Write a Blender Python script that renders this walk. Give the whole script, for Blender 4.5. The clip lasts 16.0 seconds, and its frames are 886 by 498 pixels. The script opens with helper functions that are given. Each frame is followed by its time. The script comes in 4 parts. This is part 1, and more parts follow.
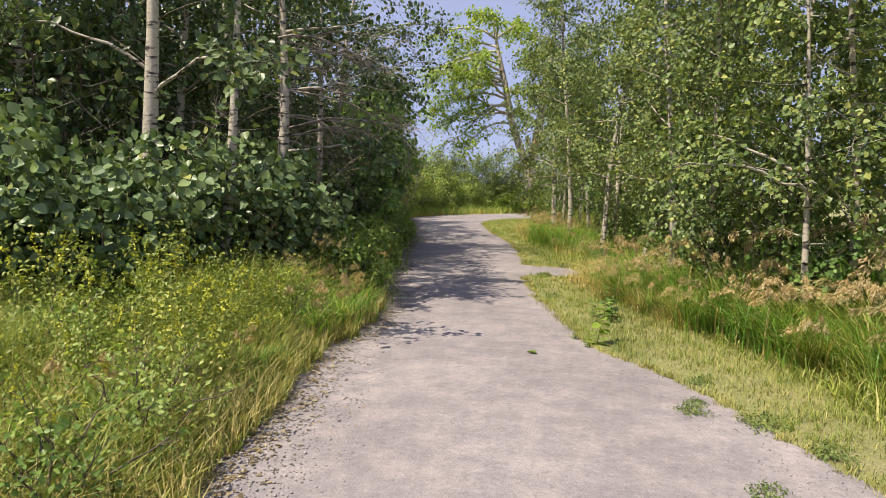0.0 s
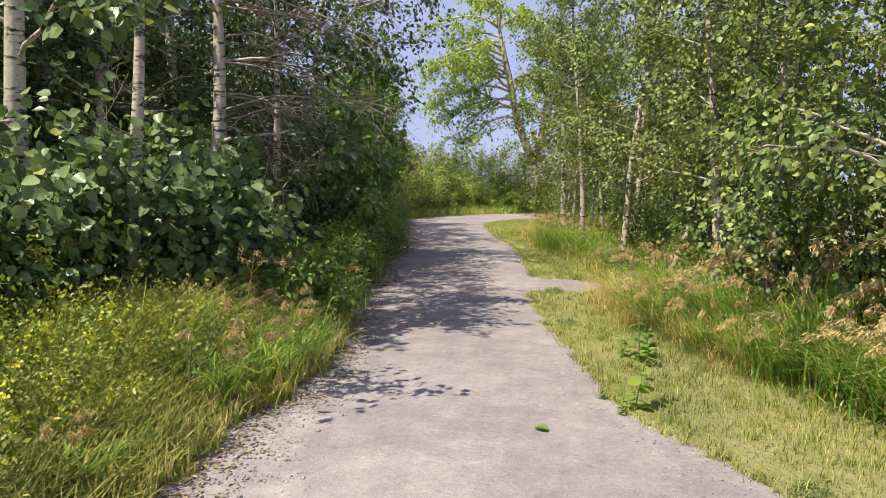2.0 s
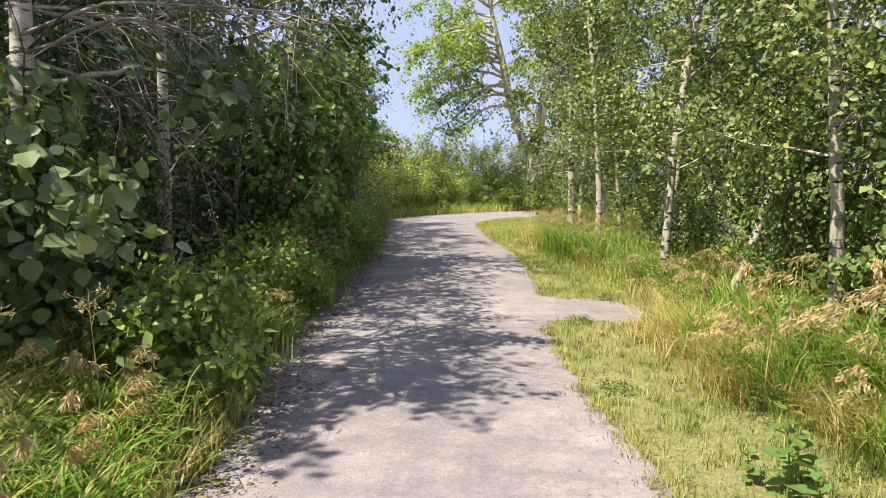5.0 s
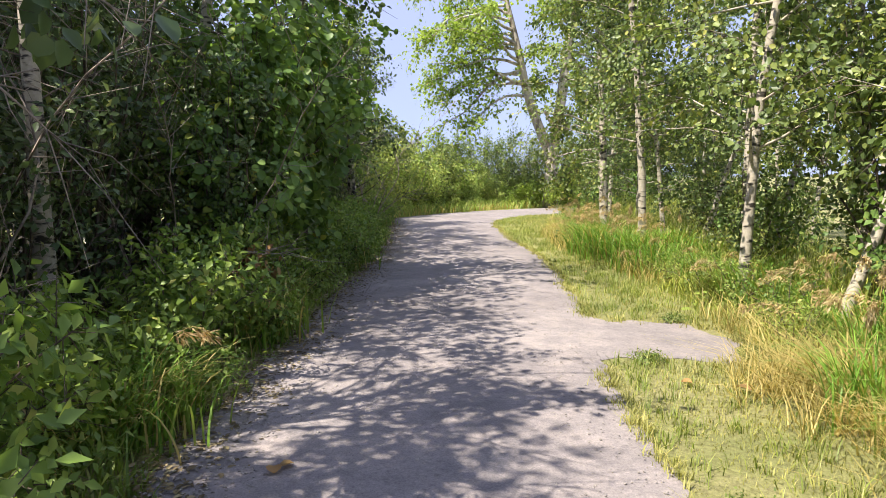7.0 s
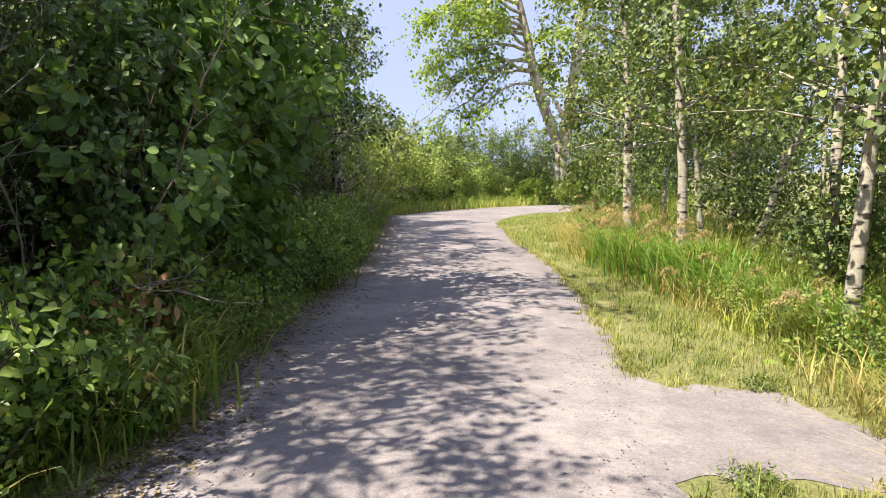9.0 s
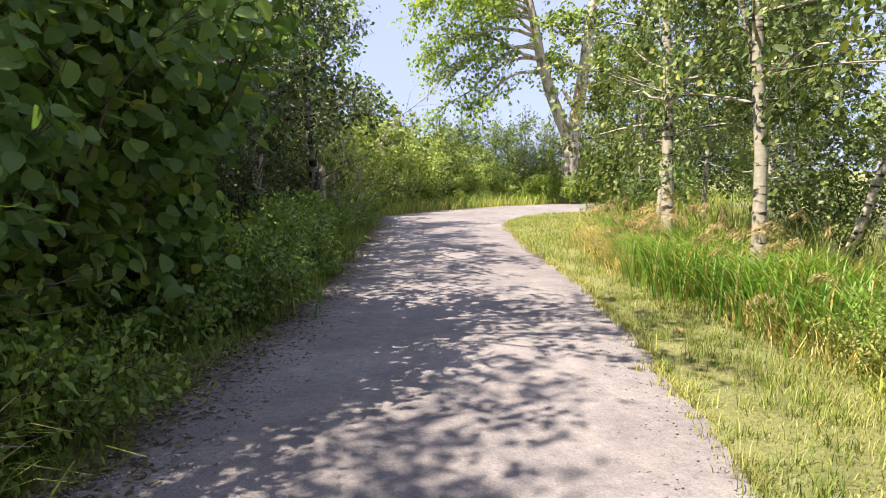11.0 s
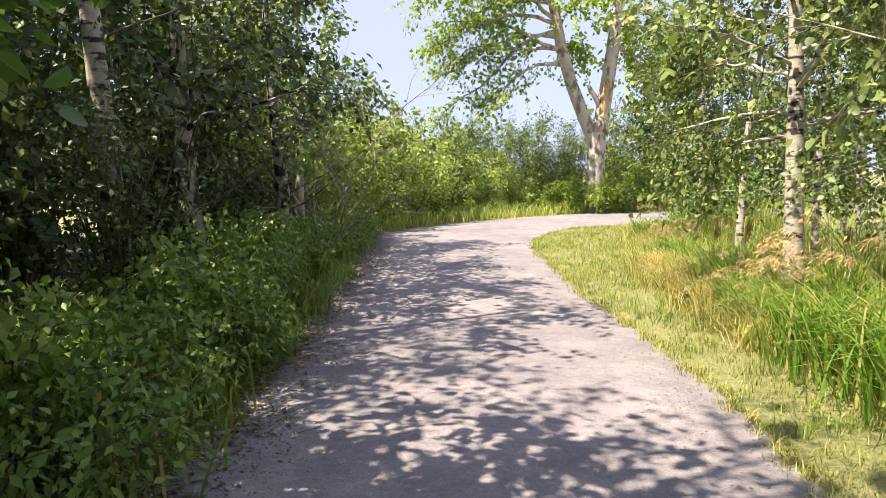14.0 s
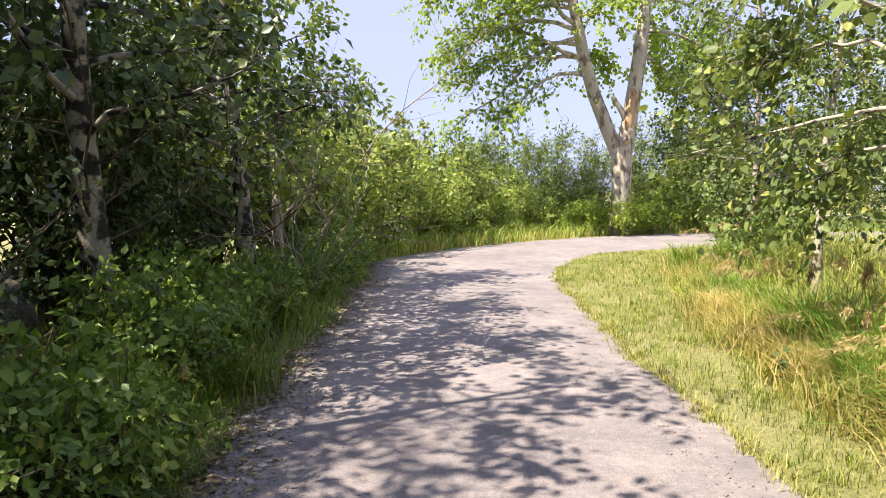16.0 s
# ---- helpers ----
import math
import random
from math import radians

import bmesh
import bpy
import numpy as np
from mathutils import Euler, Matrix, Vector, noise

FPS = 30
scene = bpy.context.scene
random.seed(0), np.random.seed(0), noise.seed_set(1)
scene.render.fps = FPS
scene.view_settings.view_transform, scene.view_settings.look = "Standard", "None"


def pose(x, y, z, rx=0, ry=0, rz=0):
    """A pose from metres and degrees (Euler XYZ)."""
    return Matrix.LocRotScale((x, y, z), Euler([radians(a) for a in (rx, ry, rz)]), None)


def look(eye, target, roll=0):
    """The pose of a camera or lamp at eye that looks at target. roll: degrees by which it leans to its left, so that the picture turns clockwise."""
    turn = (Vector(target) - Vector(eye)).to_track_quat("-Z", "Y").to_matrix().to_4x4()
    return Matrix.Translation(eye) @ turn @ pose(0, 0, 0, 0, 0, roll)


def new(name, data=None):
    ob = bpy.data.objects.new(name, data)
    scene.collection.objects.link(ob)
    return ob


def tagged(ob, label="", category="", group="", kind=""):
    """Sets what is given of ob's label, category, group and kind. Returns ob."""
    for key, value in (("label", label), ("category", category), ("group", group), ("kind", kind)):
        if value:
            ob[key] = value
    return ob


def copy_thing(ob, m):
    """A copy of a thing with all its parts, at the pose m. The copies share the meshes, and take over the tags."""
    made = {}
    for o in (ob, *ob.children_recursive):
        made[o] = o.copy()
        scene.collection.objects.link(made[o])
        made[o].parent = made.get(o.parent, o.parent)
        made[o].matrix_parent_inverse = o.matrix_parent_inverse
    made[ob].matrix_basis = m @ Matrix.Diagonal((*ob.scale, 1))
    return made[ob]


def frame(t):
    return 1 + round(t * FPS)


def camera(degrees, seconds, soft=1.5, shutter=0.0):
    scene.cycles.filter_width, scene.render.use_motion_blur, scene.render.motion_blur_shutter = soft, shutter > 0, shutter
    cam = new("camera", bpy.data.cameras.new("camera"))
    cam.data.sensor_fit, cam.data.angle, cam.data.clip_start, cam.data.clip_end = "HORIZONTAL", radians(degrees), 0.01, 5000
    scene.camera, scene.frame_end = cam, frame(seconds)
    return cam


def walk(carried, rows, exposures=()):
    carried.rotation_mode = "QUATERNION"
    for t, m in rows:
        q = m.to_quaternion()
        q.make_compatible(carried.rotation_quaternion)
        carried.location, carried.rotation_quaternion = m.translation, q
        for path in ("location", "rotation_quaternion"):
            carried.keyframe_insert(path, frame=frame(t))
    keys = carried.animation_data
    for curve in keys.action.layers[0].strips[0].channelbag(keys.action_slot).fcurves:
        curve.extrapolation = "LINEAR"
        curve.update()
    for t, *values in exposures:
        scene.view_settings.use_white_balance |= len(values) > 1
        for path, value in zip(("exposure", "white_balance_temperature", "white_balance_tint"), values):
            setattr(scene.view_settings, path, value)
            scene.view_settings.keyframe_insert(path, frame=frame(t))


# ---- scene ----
cam = camera(67.0, 16.0, soft=0.5)
PATH = [
    (0, (0.432, 1.208, 1.682), (0.285, 3.192, 1.481), 1.5),
    (0.5, (0.48, 1.755, 1.667), (0.334, 3.739, 1.458), 1.1),
    (1, (0.51, 2.303, 1.669), (0.36, 4.286, 1.457), 0.9),
    (1.5, (0.519, 2.863, 1.66), (0.363, 4.846, 1.454), 1.0),
    (2, (0.544, 3.398, 1.646), (0.377, 5.381, 1.443), 1.0),
    (2.5, (0.514, 3.946, 1.593), (0.313, 5.927, 1.401), 1.0),
    (3, (0.534, 4.491, 1.563), (0.361, 6.473, 1.362), 0.9),
    (3.5, (0.515, 5.015, 1.576), (0.362, 6.999, 1.371), 0.9),
    (4, (0.461, 5.533, 1.553), (0.314, 7.517, 1.352), 0.7),
    (4.2, (0.457, 5.716, 1.539), (0.316, 7.701, 1.333), 0.6),
    (6.3, (0.39, 7.914, 1.359), (0.21, 9.895, 1.155), -0.1),
    (6.5, (0.362, 8.114, 1.345), (0.173, 10.095, 1.144), -0.2),
    (7, (0.341, 8.59, 1.34), (0.155, 10.57, 1.131), -0.3),
    (7.5, (0.336, 9.093, 1.361), (0.157, 11.074, 1.154), -0.1),
    (8, (0.304, 9.59, 1.355), (0.119, 11.57, 1.142), 0.1),
    (8.5, (0.307, 10.1, 1.336), (0.119, 12.079, 1.117), 0.0),
    (8.7, (0.314, 10.288, 1.367), (0.116, 12.265, 1.139), 0.0),
    (10.8, (0.132, 12.584, 1.269), (-0.071, 14.561, 1.042), 0.2),
    (11, (0.149, 12.787, 1.259), (-0.055, 14.763, 1.028), 0.0),
    (11.5, (0.106, 13.308, 1.294), (-0.106, 15.283, 1.058), -0.2),
    (12, (-0.005, 13.832, 1.286), (-0.242, 15.804, 1.052), -0.5),
    (12.5, (-0.045, 14.369, 1.283), (-0.279, 16.342, 1.049), -0.5),
    (13, (-0.111, 14.864, 1.298), (-0.346, 16.839, 1.08), -0.2),
    (13.5, (-0.21, 15.391, 1.297), (-0.436, 17.366, 1.083), -0.5),
    (14, (-0.275, 15.869, 1.342), (-0.496, 17.845, 1.122), -0.4),
    (14.5, (-0.316, 16.324, 1.344), (-0.571, 18.294, 1.115), -0.2),
    (15, (-0.386, 16.831, 1.364), (-0.643, 18.802, 1.136), -0.3),
    (15.5, (-0.333, 17.264, 1.377), (-0.599, 19.238, 1.199), -0.4),
    (16, (-0.346, 17.734, 1.36), (-0.614, 19.709, 1.194), -0.4),
]
walk(cam, [(t, look(eye, target, roll)) for t, eye, target, roll in PATH], exposures=[(0, 1.13, 6650, 11), (3.5, 1.4, 6650, 11), (7, 1.63, 6420, 11), (11, 1.74, 6550, 12), (13, 1.92, 6650, 13), (14.5, 1.82, 6650, 13), (16, 1.78, 6650, 14)])

# ---------------------------------------------------------------- world, sun
SUN_EL, SUN_AZ = radians(57), math.atan2(-0.6, -0.8)
world = bpy.data.worlds.new("sky")
scene.world = world
world.use_nodes = True
wn = world.node_tree.nodes
wl = world.node_tree.links
sky = wn.new("ShaderNodeTexSky")
sky.sky_type = "NISHITA"
sky.sun_disc = False
sky.sun_elevation = SUN_EL
sky.sun_rotation = math.pi / 2 - SUN_AZ
sky.air_density, sky.dust_density, sky.ozone_density = 0.7, 0.3, 4.0
haze = wn.new("ShaderNodeMix")
haze.data_type = "RGBA"
haze.inputs[0].default_value = 0.92
haze.inputs[7].default_value = (1.5, 1.68, 2.6, 1)  # thin summer smoke evens out the sky
wl.new(sky.outputs[0], haze.inputs[6])
wl.new(haze.outputs[2], wn["Background"].inputs[0])
wn["Background"].inputs[1].default_value = 0.132
sun = new("sun", bpy.data.lights.new("sun", "SUN"))
sun.data.energy, sun.data.angle, sun.data.color = 3.3, radians(0.5), (1.0, 0.92, 0.78)
to_sun = Vector((math.cos(SUN_AZ) * math.cos(SUN_EL), math.sin(SUN_AZ) * math.cos(SUN_EL), math.sin(SUN_EL)))
sun.matrix_basis = look(to_sun * 40, (0, 0, 0))

RNG = np.random.default_rng(7)


# ---------------------------------------------------------------- materials
def material(name):
    m = bpy.data.materials.new(name)
    m.use_nodes = True
    return m, m.node_tree.nodes, m.node_tree.links, m.node_tree.nodes["Principled BSDF"]


def ramp(nodes, stops):
    r = nodes.new("ShaderNodeValToRGB")
    e = r.color_ramp.elements
    while len(e) < len(stops):
        e.new(0.5)
    for el, (p, c) in zip(e, stops):
        el.position, el.color = p, (*c, 1)
    return r


def noise_node(nodes, links, scale, detail=4.0, rough=0.6, kind="Object"):
    co = nodes.new("ShaderNodeTexCoord")
    n = nodes.new("ShaderNodeTexNoise")
    n.inputs["Scale"].default_value, n.inputs["Detail"].default_value, n.inputs["Roughness"].default_value = scale, detail, rough
    links.new(co.outputs[kind], n.inputs["Vector"])
    return n


def mixed(nodes, links, mode, fac, a, b):
    m = nodes.new("ShaderNodeMix")
    m.data_type, m.blend_type = "RGBA", mode
    for sock, v in ((m.inputs[0], fac), (m.inputs[6], a), (m.inputs[7], b)):
        if hasattr(v, "is_linked"):
            links.new(v, sock)
        else:
            sock.default_value = v if isinstance(v, float) else (*v, 1)
    return m.outputs[2]


def leaf_material(name, stops, rough=0.45, through_leaf=0.28, patch=1.2):
    """Leaf or blade: a colour for each leaf, drifting over the plant, partly letting light through."""
    m, n, l, p = material(name)
    geo = n.new("ShaderNodeNewGeometry")
    r = ramp(n, stops)
    l.new(geo.outputs["Random Per Island"], r.inputs[0])
    big = noise_node(n, l, patch, 2.0)
    tone = ramp(n, [(0.3, (0.7, 0.74, 0.66)), (0.7, (1.3, 1.26, 1.12))])
    l.new(big.outputs[0], tone.inputs[0])
    col = mixed(n, l, "MULTIPLY", 1.0, r.outputs[0], tone.outputs[0])
    info = n.new("ShaderNodeObjectInfo")
    own = ramp(n, [(0.0, (0.85, 0.9, 0.85)), (1.0, (1.15, 1.1, 1.0))])
    l.new(info.outputs["Random"], own.inputs[0])
    col = mixed(n, l, "MULTIPLY", 1.0, col, own.outputs[0])
    l.new(col, p.inputs["Base Color"])
    p.inputs["Roughness"].default_value = rough
    p.inputs["Specular IOR Level"].default_value = 0.32
    tr = n.new("ShaderNodeBsdfTranslucent")
    warm = mixed(n, l, "MULTIPLY", 1.0, col, (1.25, 1.3, 0.65))
    l.new(warm, tr.inputs[0])
    mix = n.new("ShaderNodeMixShader")
    mix.inputs[0].default_value = through_leaf
    l.new(p.outputs[0], mix.inputs[1])
    l.new(tr.outputs[0], mix.inputs[2])
    l.new(mix.outputs[0], n["Material Output"].inputs[0])
    return m


def bark_material(name, pale, dark, spots=0.55, stretch=3.0):
    """Smooth poplar bark with dark lenticels and scars."""
    m, n, l, p = material(name)
    co = n.new("ShaderNodeTexCoord")
    mp = n.new("ShaderNodeMapping")
    mp.inputs["Scale"].default_value = (1, 1, stretch)
    l.new(co.outputs["Object"], mp.inputs[0])
    a = n.new("ShaderNodeTexNoise")
    a.inputs["Scale"].default_value, a.inputs["Detail"].default_value = 7.0, 5.0
    l.new(mp.outputs[0], a.inputs["Vector"])
    r = ramp(n, [(spots - 0.03, pale), (spots + 0.06, dark)])
    l.new(a.outputs[0], r.inputs[0])
    b = noise_node(n, l, 30.0, 5.0)
    g = ramp(n, [(0.3, (0.75, 0.73, 0.68)), (0.7, (1.1, 1.08, 1.05))])
    l.new(b.outputs[0], g.inputs[0])
    l.new(mixed(n, l, "MULTIPLY", 1.0, r.outputs[0], g.outputs[0]), p.inputs["Base Color"])
    p.inputs["Roughness"].default_value = 0.8
    bump = n.new("ShaderNodeBump")
    bump.inputs["Strength"].default_value, bump.inputs["Distance"].default_value = 0.5, 0.012
    l.new(a.outputs[0], bump.inputs["Height"])
    l.new(bump.outputs[0], p.inputs["Normal"])
    return m


def gravel_material():
    m, n, l, p = material("crushed_gravel")
    big = noise_node(n, l, 0.55, 5.0, 0.6)
    mid = noise_node(n, l, 3.2, 7.0, 0.7)
    fine = noise_node(n, l, 90.0, 3.0, 0.7)
    base = ramp(n, [(0.3, (0.21, 0.187, 0.185)), (0.55, (0.267, 0.238, 0.234)), (0.75, (0.34, 0.303, 0.292))])
    l.new(big.outputs[0], base.inputs[0])
    t1 = ramp(n, [(0.34, (0.8, 0.8, 0.82)), (0.5, (0.98, 0.97, 0.97)), (0.64, (1.2, 1.17, 1.13))])
    l.new(mid.outputs[0], t1.inputs[0])
    grit = noise_node(n, l, 26.0, 4.0, 0.75)
    t3 = ramp(n, [(0.32, (0.74, 0.74, 0.76)), (0.44, (0.97, 0.97, 0.97)), (0.57, (1.02, 1.02, 1.02)), (0.68, (1.26, 1.25, 1.23))])
    l.new(grit.outputs[0], t3.inputs[0])
    t2 = ramp(n, [(0.25, (0.7, 0.69, 0.69)), (0.5, (1, 1, 1)), (0.78, (1.25, 1.23, 1.21))])
    l.new(fine.outputs[0], t2.inputs[0])
    col = mixed(n, l, "MULTIPLY", 1.0, base.outputs[0], t1.outputs[0])
    col = mixed(n, l, "MULTIPLY", 1.0, col, t2.outputs[0])
    col = mixed(n, l, "MULTIPLY", 1.0, col, t3.outputs[0])
    l.new(col, p.inputs["Base Color"])
    p.inputs["Roughness"].default_value = 0.92
    vor = n.new("ShaderNodeTexVoronoi")
    vor.inputs["Scale"].default_value = 70.0
    co = n.new("ShaderNodeTexCoord")
    l.new(co.outputs["Object"], vor.inputs["Vector"])
    bump = n.new("ShaderNodeBump")
    bump.inputs["Strength"].default_value, bump.inputs["Distance"].default_value = 0.3, 0.006
    add = n.new("ShaderNodeMath")
    l.new(vor.outputs[0], add.inputs[0])
    l.new(fine.outputs[0], add.inputs[1])
    l.new(add.outputs[0], bump.inputs["Height"])
    l.new(bump.outputs[0], p.inputs["Normal"])
    return m


def soil_material(name, stops):
    m, n, l, p = material(name)
    big = noise_node(n, l, 0.9, 6.0, 0.65)
    fine = noise_node(n, l, 28.0, 6.0, 0.75)
    base = ramp(n, stops)
    l.new(big.outputs[0], base.inputs[0])
    t = ramp(n, [(0.3, (0.45, 0.42, 0.4)), (0.6, (1, 1, 1)), (0.8, (1.3, 1.25, 1.1))])
    l.new(fine.outputs[0], t.inputs[0])
    l.new(mixed(n, l, "MULTIPLY", 1.0, base.outputs[0], t.outputs[0]), p.inputs["Base Color"])
    p.inputs["Roughness"].default_value = 0.95
    bump = n.new("ShaderNodeBump")
    bump.inputs["Strength"].default_value, bump.inputs["Distance"].default_value = 0.8, 0.03
    l.new(fine.outputs[0], bump.inputs["Height"])
    l.new(bump.outputs[0], p.inputs["Normal"])
    return m


GRAVEL, SOIL = gravel_material(), soil_material("grassy_soil", [(0.3, (0.2, 0.22, 0.07)), (0.5, (0.3, 0.3, 0.11)), (0.72, (0.38, 0.34, 0.17))])
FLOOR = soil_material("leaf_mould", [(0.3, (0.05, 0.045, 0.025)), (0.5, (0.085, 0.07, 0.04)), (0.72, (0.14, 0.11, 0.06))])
BARK_PALE = bark_material("pale_aspen_bark", (0.46, 0.42, 0.35), (0.035, 0.03, 0.025), 0.56)
BARK_GREY = bark_material("grey_poplar_bark", (0.5, 0.45, 0.38), (0.2, 0.165, 0.125), 0.54, 0.5)
BARK_BIRCH = bark_material("peeling_birch_bark", (0.36, 0.33, 0.29), (0.02, 0.017, 0.015), 0.48, 1.0)
BARK_DARK = bark_material("dark_twig_bark", (0.13, 0.10, 0.075), (0.05, 0.04, 0.03), 0.55, 1.0)
BARK_TWIG = bark_material("grey_dead_twig", (0.33, 0.28, 0.24), (0.16, 0.13, 0.11), 0.55, 1.0)
WOOD_BARE = bark_material("bare_split_wood", (0.5, 0.34, 0.2), (0.28, 0.16, 0.08), 0.6, 0.3)
LEAF_ASPEN = leaf_material("aspen_leaf", [(0.0, (0.085, 0.128, 0.052)), (0.5, (0.160, 0.220, 0.082)), (0.85, (0.255, 0.312, 0.110)), (1.0, (0.400, 0.400, 0.135))], 0.42, 0.28)
# Tone darkened to carry the left wood's shade; the lit grove uses LEAF_ASPEN.
LEAF_DARK = leaf_material("dark_shaded_leaf", [(0.0, (0.058, 0.092, 0.042)), (0.6, (0.096, 0.145, 0.062)), (0.95, (0.165, 0.220, 0.092)), (1.0, (0.296, 0.301, 0.107))], 0.36, 0.22)
LEAF_WEED = leaf_material("fresh_weed_leaf", [(0.0, (0.120, 0.200, 0.055)), (0.6, (0.200, 0.300, 0.080)), (0.95, (0.300, 0.390, 0.110)), (1.0, (0.42, 0.42, 0.14))], 0.42, 0.36)
LEAF_HAZEL = leaf_material("hazel_leaf", [(0.0, (0.120, 0.200, 0.066)), (0.7, (0.190, 0.300, 0.098)), (0.95, (0.270, 0.380, 0.120)), (1.0, (0.45, 0.45, 0.1))], 0.4, 0.4)
LEAF_BRIGHT = leaf_material("bright_poplar_leaf", [(0.0, (0.180, 0.255, 0.050)), (0.6, (0.275, 0.375, 0.078)), (1.0, (0.390, 0.460, 0.110))], 0.42, 0.48)
LEAF_YELLOW = leaf_material("yellow_green_leaf", [(0.0, (0.22, 0.31, 0.09)), (0.6, (0.345, 0.44, 0.13)), (1.0, (0.52, 0.53, 0.2))], 0.5, 0.42)
LEAF_WILLOW = leaf_material("willow_leaf", [(0.0, (0.130, 0.180, 0.062)), (0.7, (0.205, 0.270, 0.090)), (1.0, (0.330, 0.350, 0.130))], 0.5)
BLADE_GREEN = leaf_material("green_blade", [(0.0, (0.150, 0.200, 0.045)), (0.6, (0.260, 0.310, 0.070)), (0.88, (0.400, 0.420, 0.120)), (1.0, (0.540, 0.490, 0.230))], 0.45, 0.3, 0.8)
BLADE_LAWN = leaf_material("mown_blade", [(0.0, (0.225, 0.240, 0.080)), (0.6, (0.310, 0.310, 0.115)), (0.88, (0.390, 0.365, 0.150)), (1.0, (0.500, 0.430, 0.220))], 0.6, 0.25, 0.7)
BLADE_LUSH = leaf_material("lush_blade", [(0.0, (0.12, 0.25, 0.04)), (0.6, (0.2, 0.36, 0.06)), (0.95, (0.32, 0.46, 0.1)), (1.0, (0.5, 0.45, 0.2))], 0.42, 0.3, 0.8)
LEAF_BANK = leaf_material("broad_bank_leaf", [(0.0, (0.12, 0.18, 0.09)), (0.7, (0.17, 0.24, 0.12)), (0.96, (0.23, 0.30, 0.14)), (1.0, (0.32, 0.32, 0.11))], 0.36, 0.22)
BLADE_DRY = leaf_material("dry_blade", [(0.0, (0.31, 0.27, 0.10)), (0.6, (0.49, 0.39, 0.18)), (1.0, (0.62, 0.50, 0.27))], 0.7, 0.3, 1.5)
BLADE_SHADE = leaf_material("shade_blade", [(0.0, (0.130, 0.200, 0.052)), (0.7, (0.200, 0.290, 0.070)), (0.95, (0.300, 0.360, 0.095)), (1.0, (0.462, 0.456, 0.220))], 0.45, 0.36, 0.8)
SEED = leaf_material("tan_seed_head", [(0.0, (0.380, 0.270, 0.160)), (0.6, (0.520, 0.390, 0.250)), (1.0, (0.640, 0.520, 0.360))], 0.8, 0.3, 2.0)
DEAD_LEAF = leaf_material("dead_leaf", [(0.0, (0.22, 0.11, 0.05)), (0.6, (0.38, 0.23, 0.11)), (1.0, (0.52, 0.36, 0.19))], 0.7, 0.2, 3.0)
PETAL = leaf_material("yellow_petal", [(0.0, (0.500, 0.500, 0.050)), (1.0, (0.620, 0.600, 0.100))], 0.6, 0.3)
LITTER = leaf_material("leaf_litter", [(0.0, (0.1, 0.075, 0.05)), (0.6, (0.2, 0.155, 0.1)), (1.0, (0.36, 0.29, 0.19))], 0.8, 0.05)
PEBBLE = bark_material("pebble", (0.36, 0.33, 0.31), (0.22, 0.2, 0.19), 0.55, 1.0)


# ---------------------------------------------------------------- mesh helpers
def mesh_of(name, verts, face_sets, mat, smooth=False):
    """A mesh from arrays: verts (n, 3) and face arrays, each of one corner count."""
    me = bpy.data.meshes.new(name)
    verts = np.ascontiguousarray(verts, np.float32)
    me.vertices.add(len(verts))
    me.vertices.foreach_set("co", verts.ravel())
    loops = np.concatenate([f.ravel() for f in face_sets]).astype(np.int32)
    totals = np.concatenate([np.full(len(f), f.shape[1]) for f in face_sets]).astype(np.int32)
    starts = np.concatenate([[0], np.cumsum(totals)[:-1]]).astype(np.int32)
    me.loops.add(len(loops))
    me.loops.foreach_set("vertex_index", loops)
    me.polygons.add(len(totals))
    me.polygons.foreach_set("loop_start", starts)
    me.polygons.foreach_set("loop_total", totals)
    if smooth:
        me.polygons.foreach_set("use_smooth", np.ones(len(totals), bool))
    me.materials.append(mat)
    me.update(calc_edges=True)
    return me


def part(name, me, parent, label=""):
    ob = new(name, me)
    ob.parent = parent
    return tagged(ob, label) if label else ob


def thing(name, label, category, group="", kind=""):
    return tagged(new(name), label, category, group, kind)


def unit(v):
    return v / np.maximum(np.linalg.norm(v, axis=-1, keepdims=True), 1e-9)


# Outlines of half a leaf, from stem to tip, each folded along its midrib.
SHAPES = {
    "round": ((0.04, 0.0), (0.42, 0.16), (0.46, 0.5), (0.2, 0.84), (0.0, 1.0)),
    "oval": ((0.03, 0.0), (0.27, 0.3), (0.22, 0.68), (0.0, 1.0)),
    "small": ((0.03, 0.0), (0.40, 0.32), (0.30, 0.72), (0.0, 1.0)),
    "narrow": ((0.0, 0.0), (0.11, 0.45), (0.0, 1.0)),
    "dia": ((0.0, 0.0), (0.42, 0.45), (0.0, 1.0)),
    "lance": ((0.0, 0.0), (0.28, 0.42), (0.0, 1.0)),
    "hazel": ((0.05, 0.0), (0.34, 0.14), (0.43, 0.45), (0.28, 0.78), (0.0, 1.0)),
}


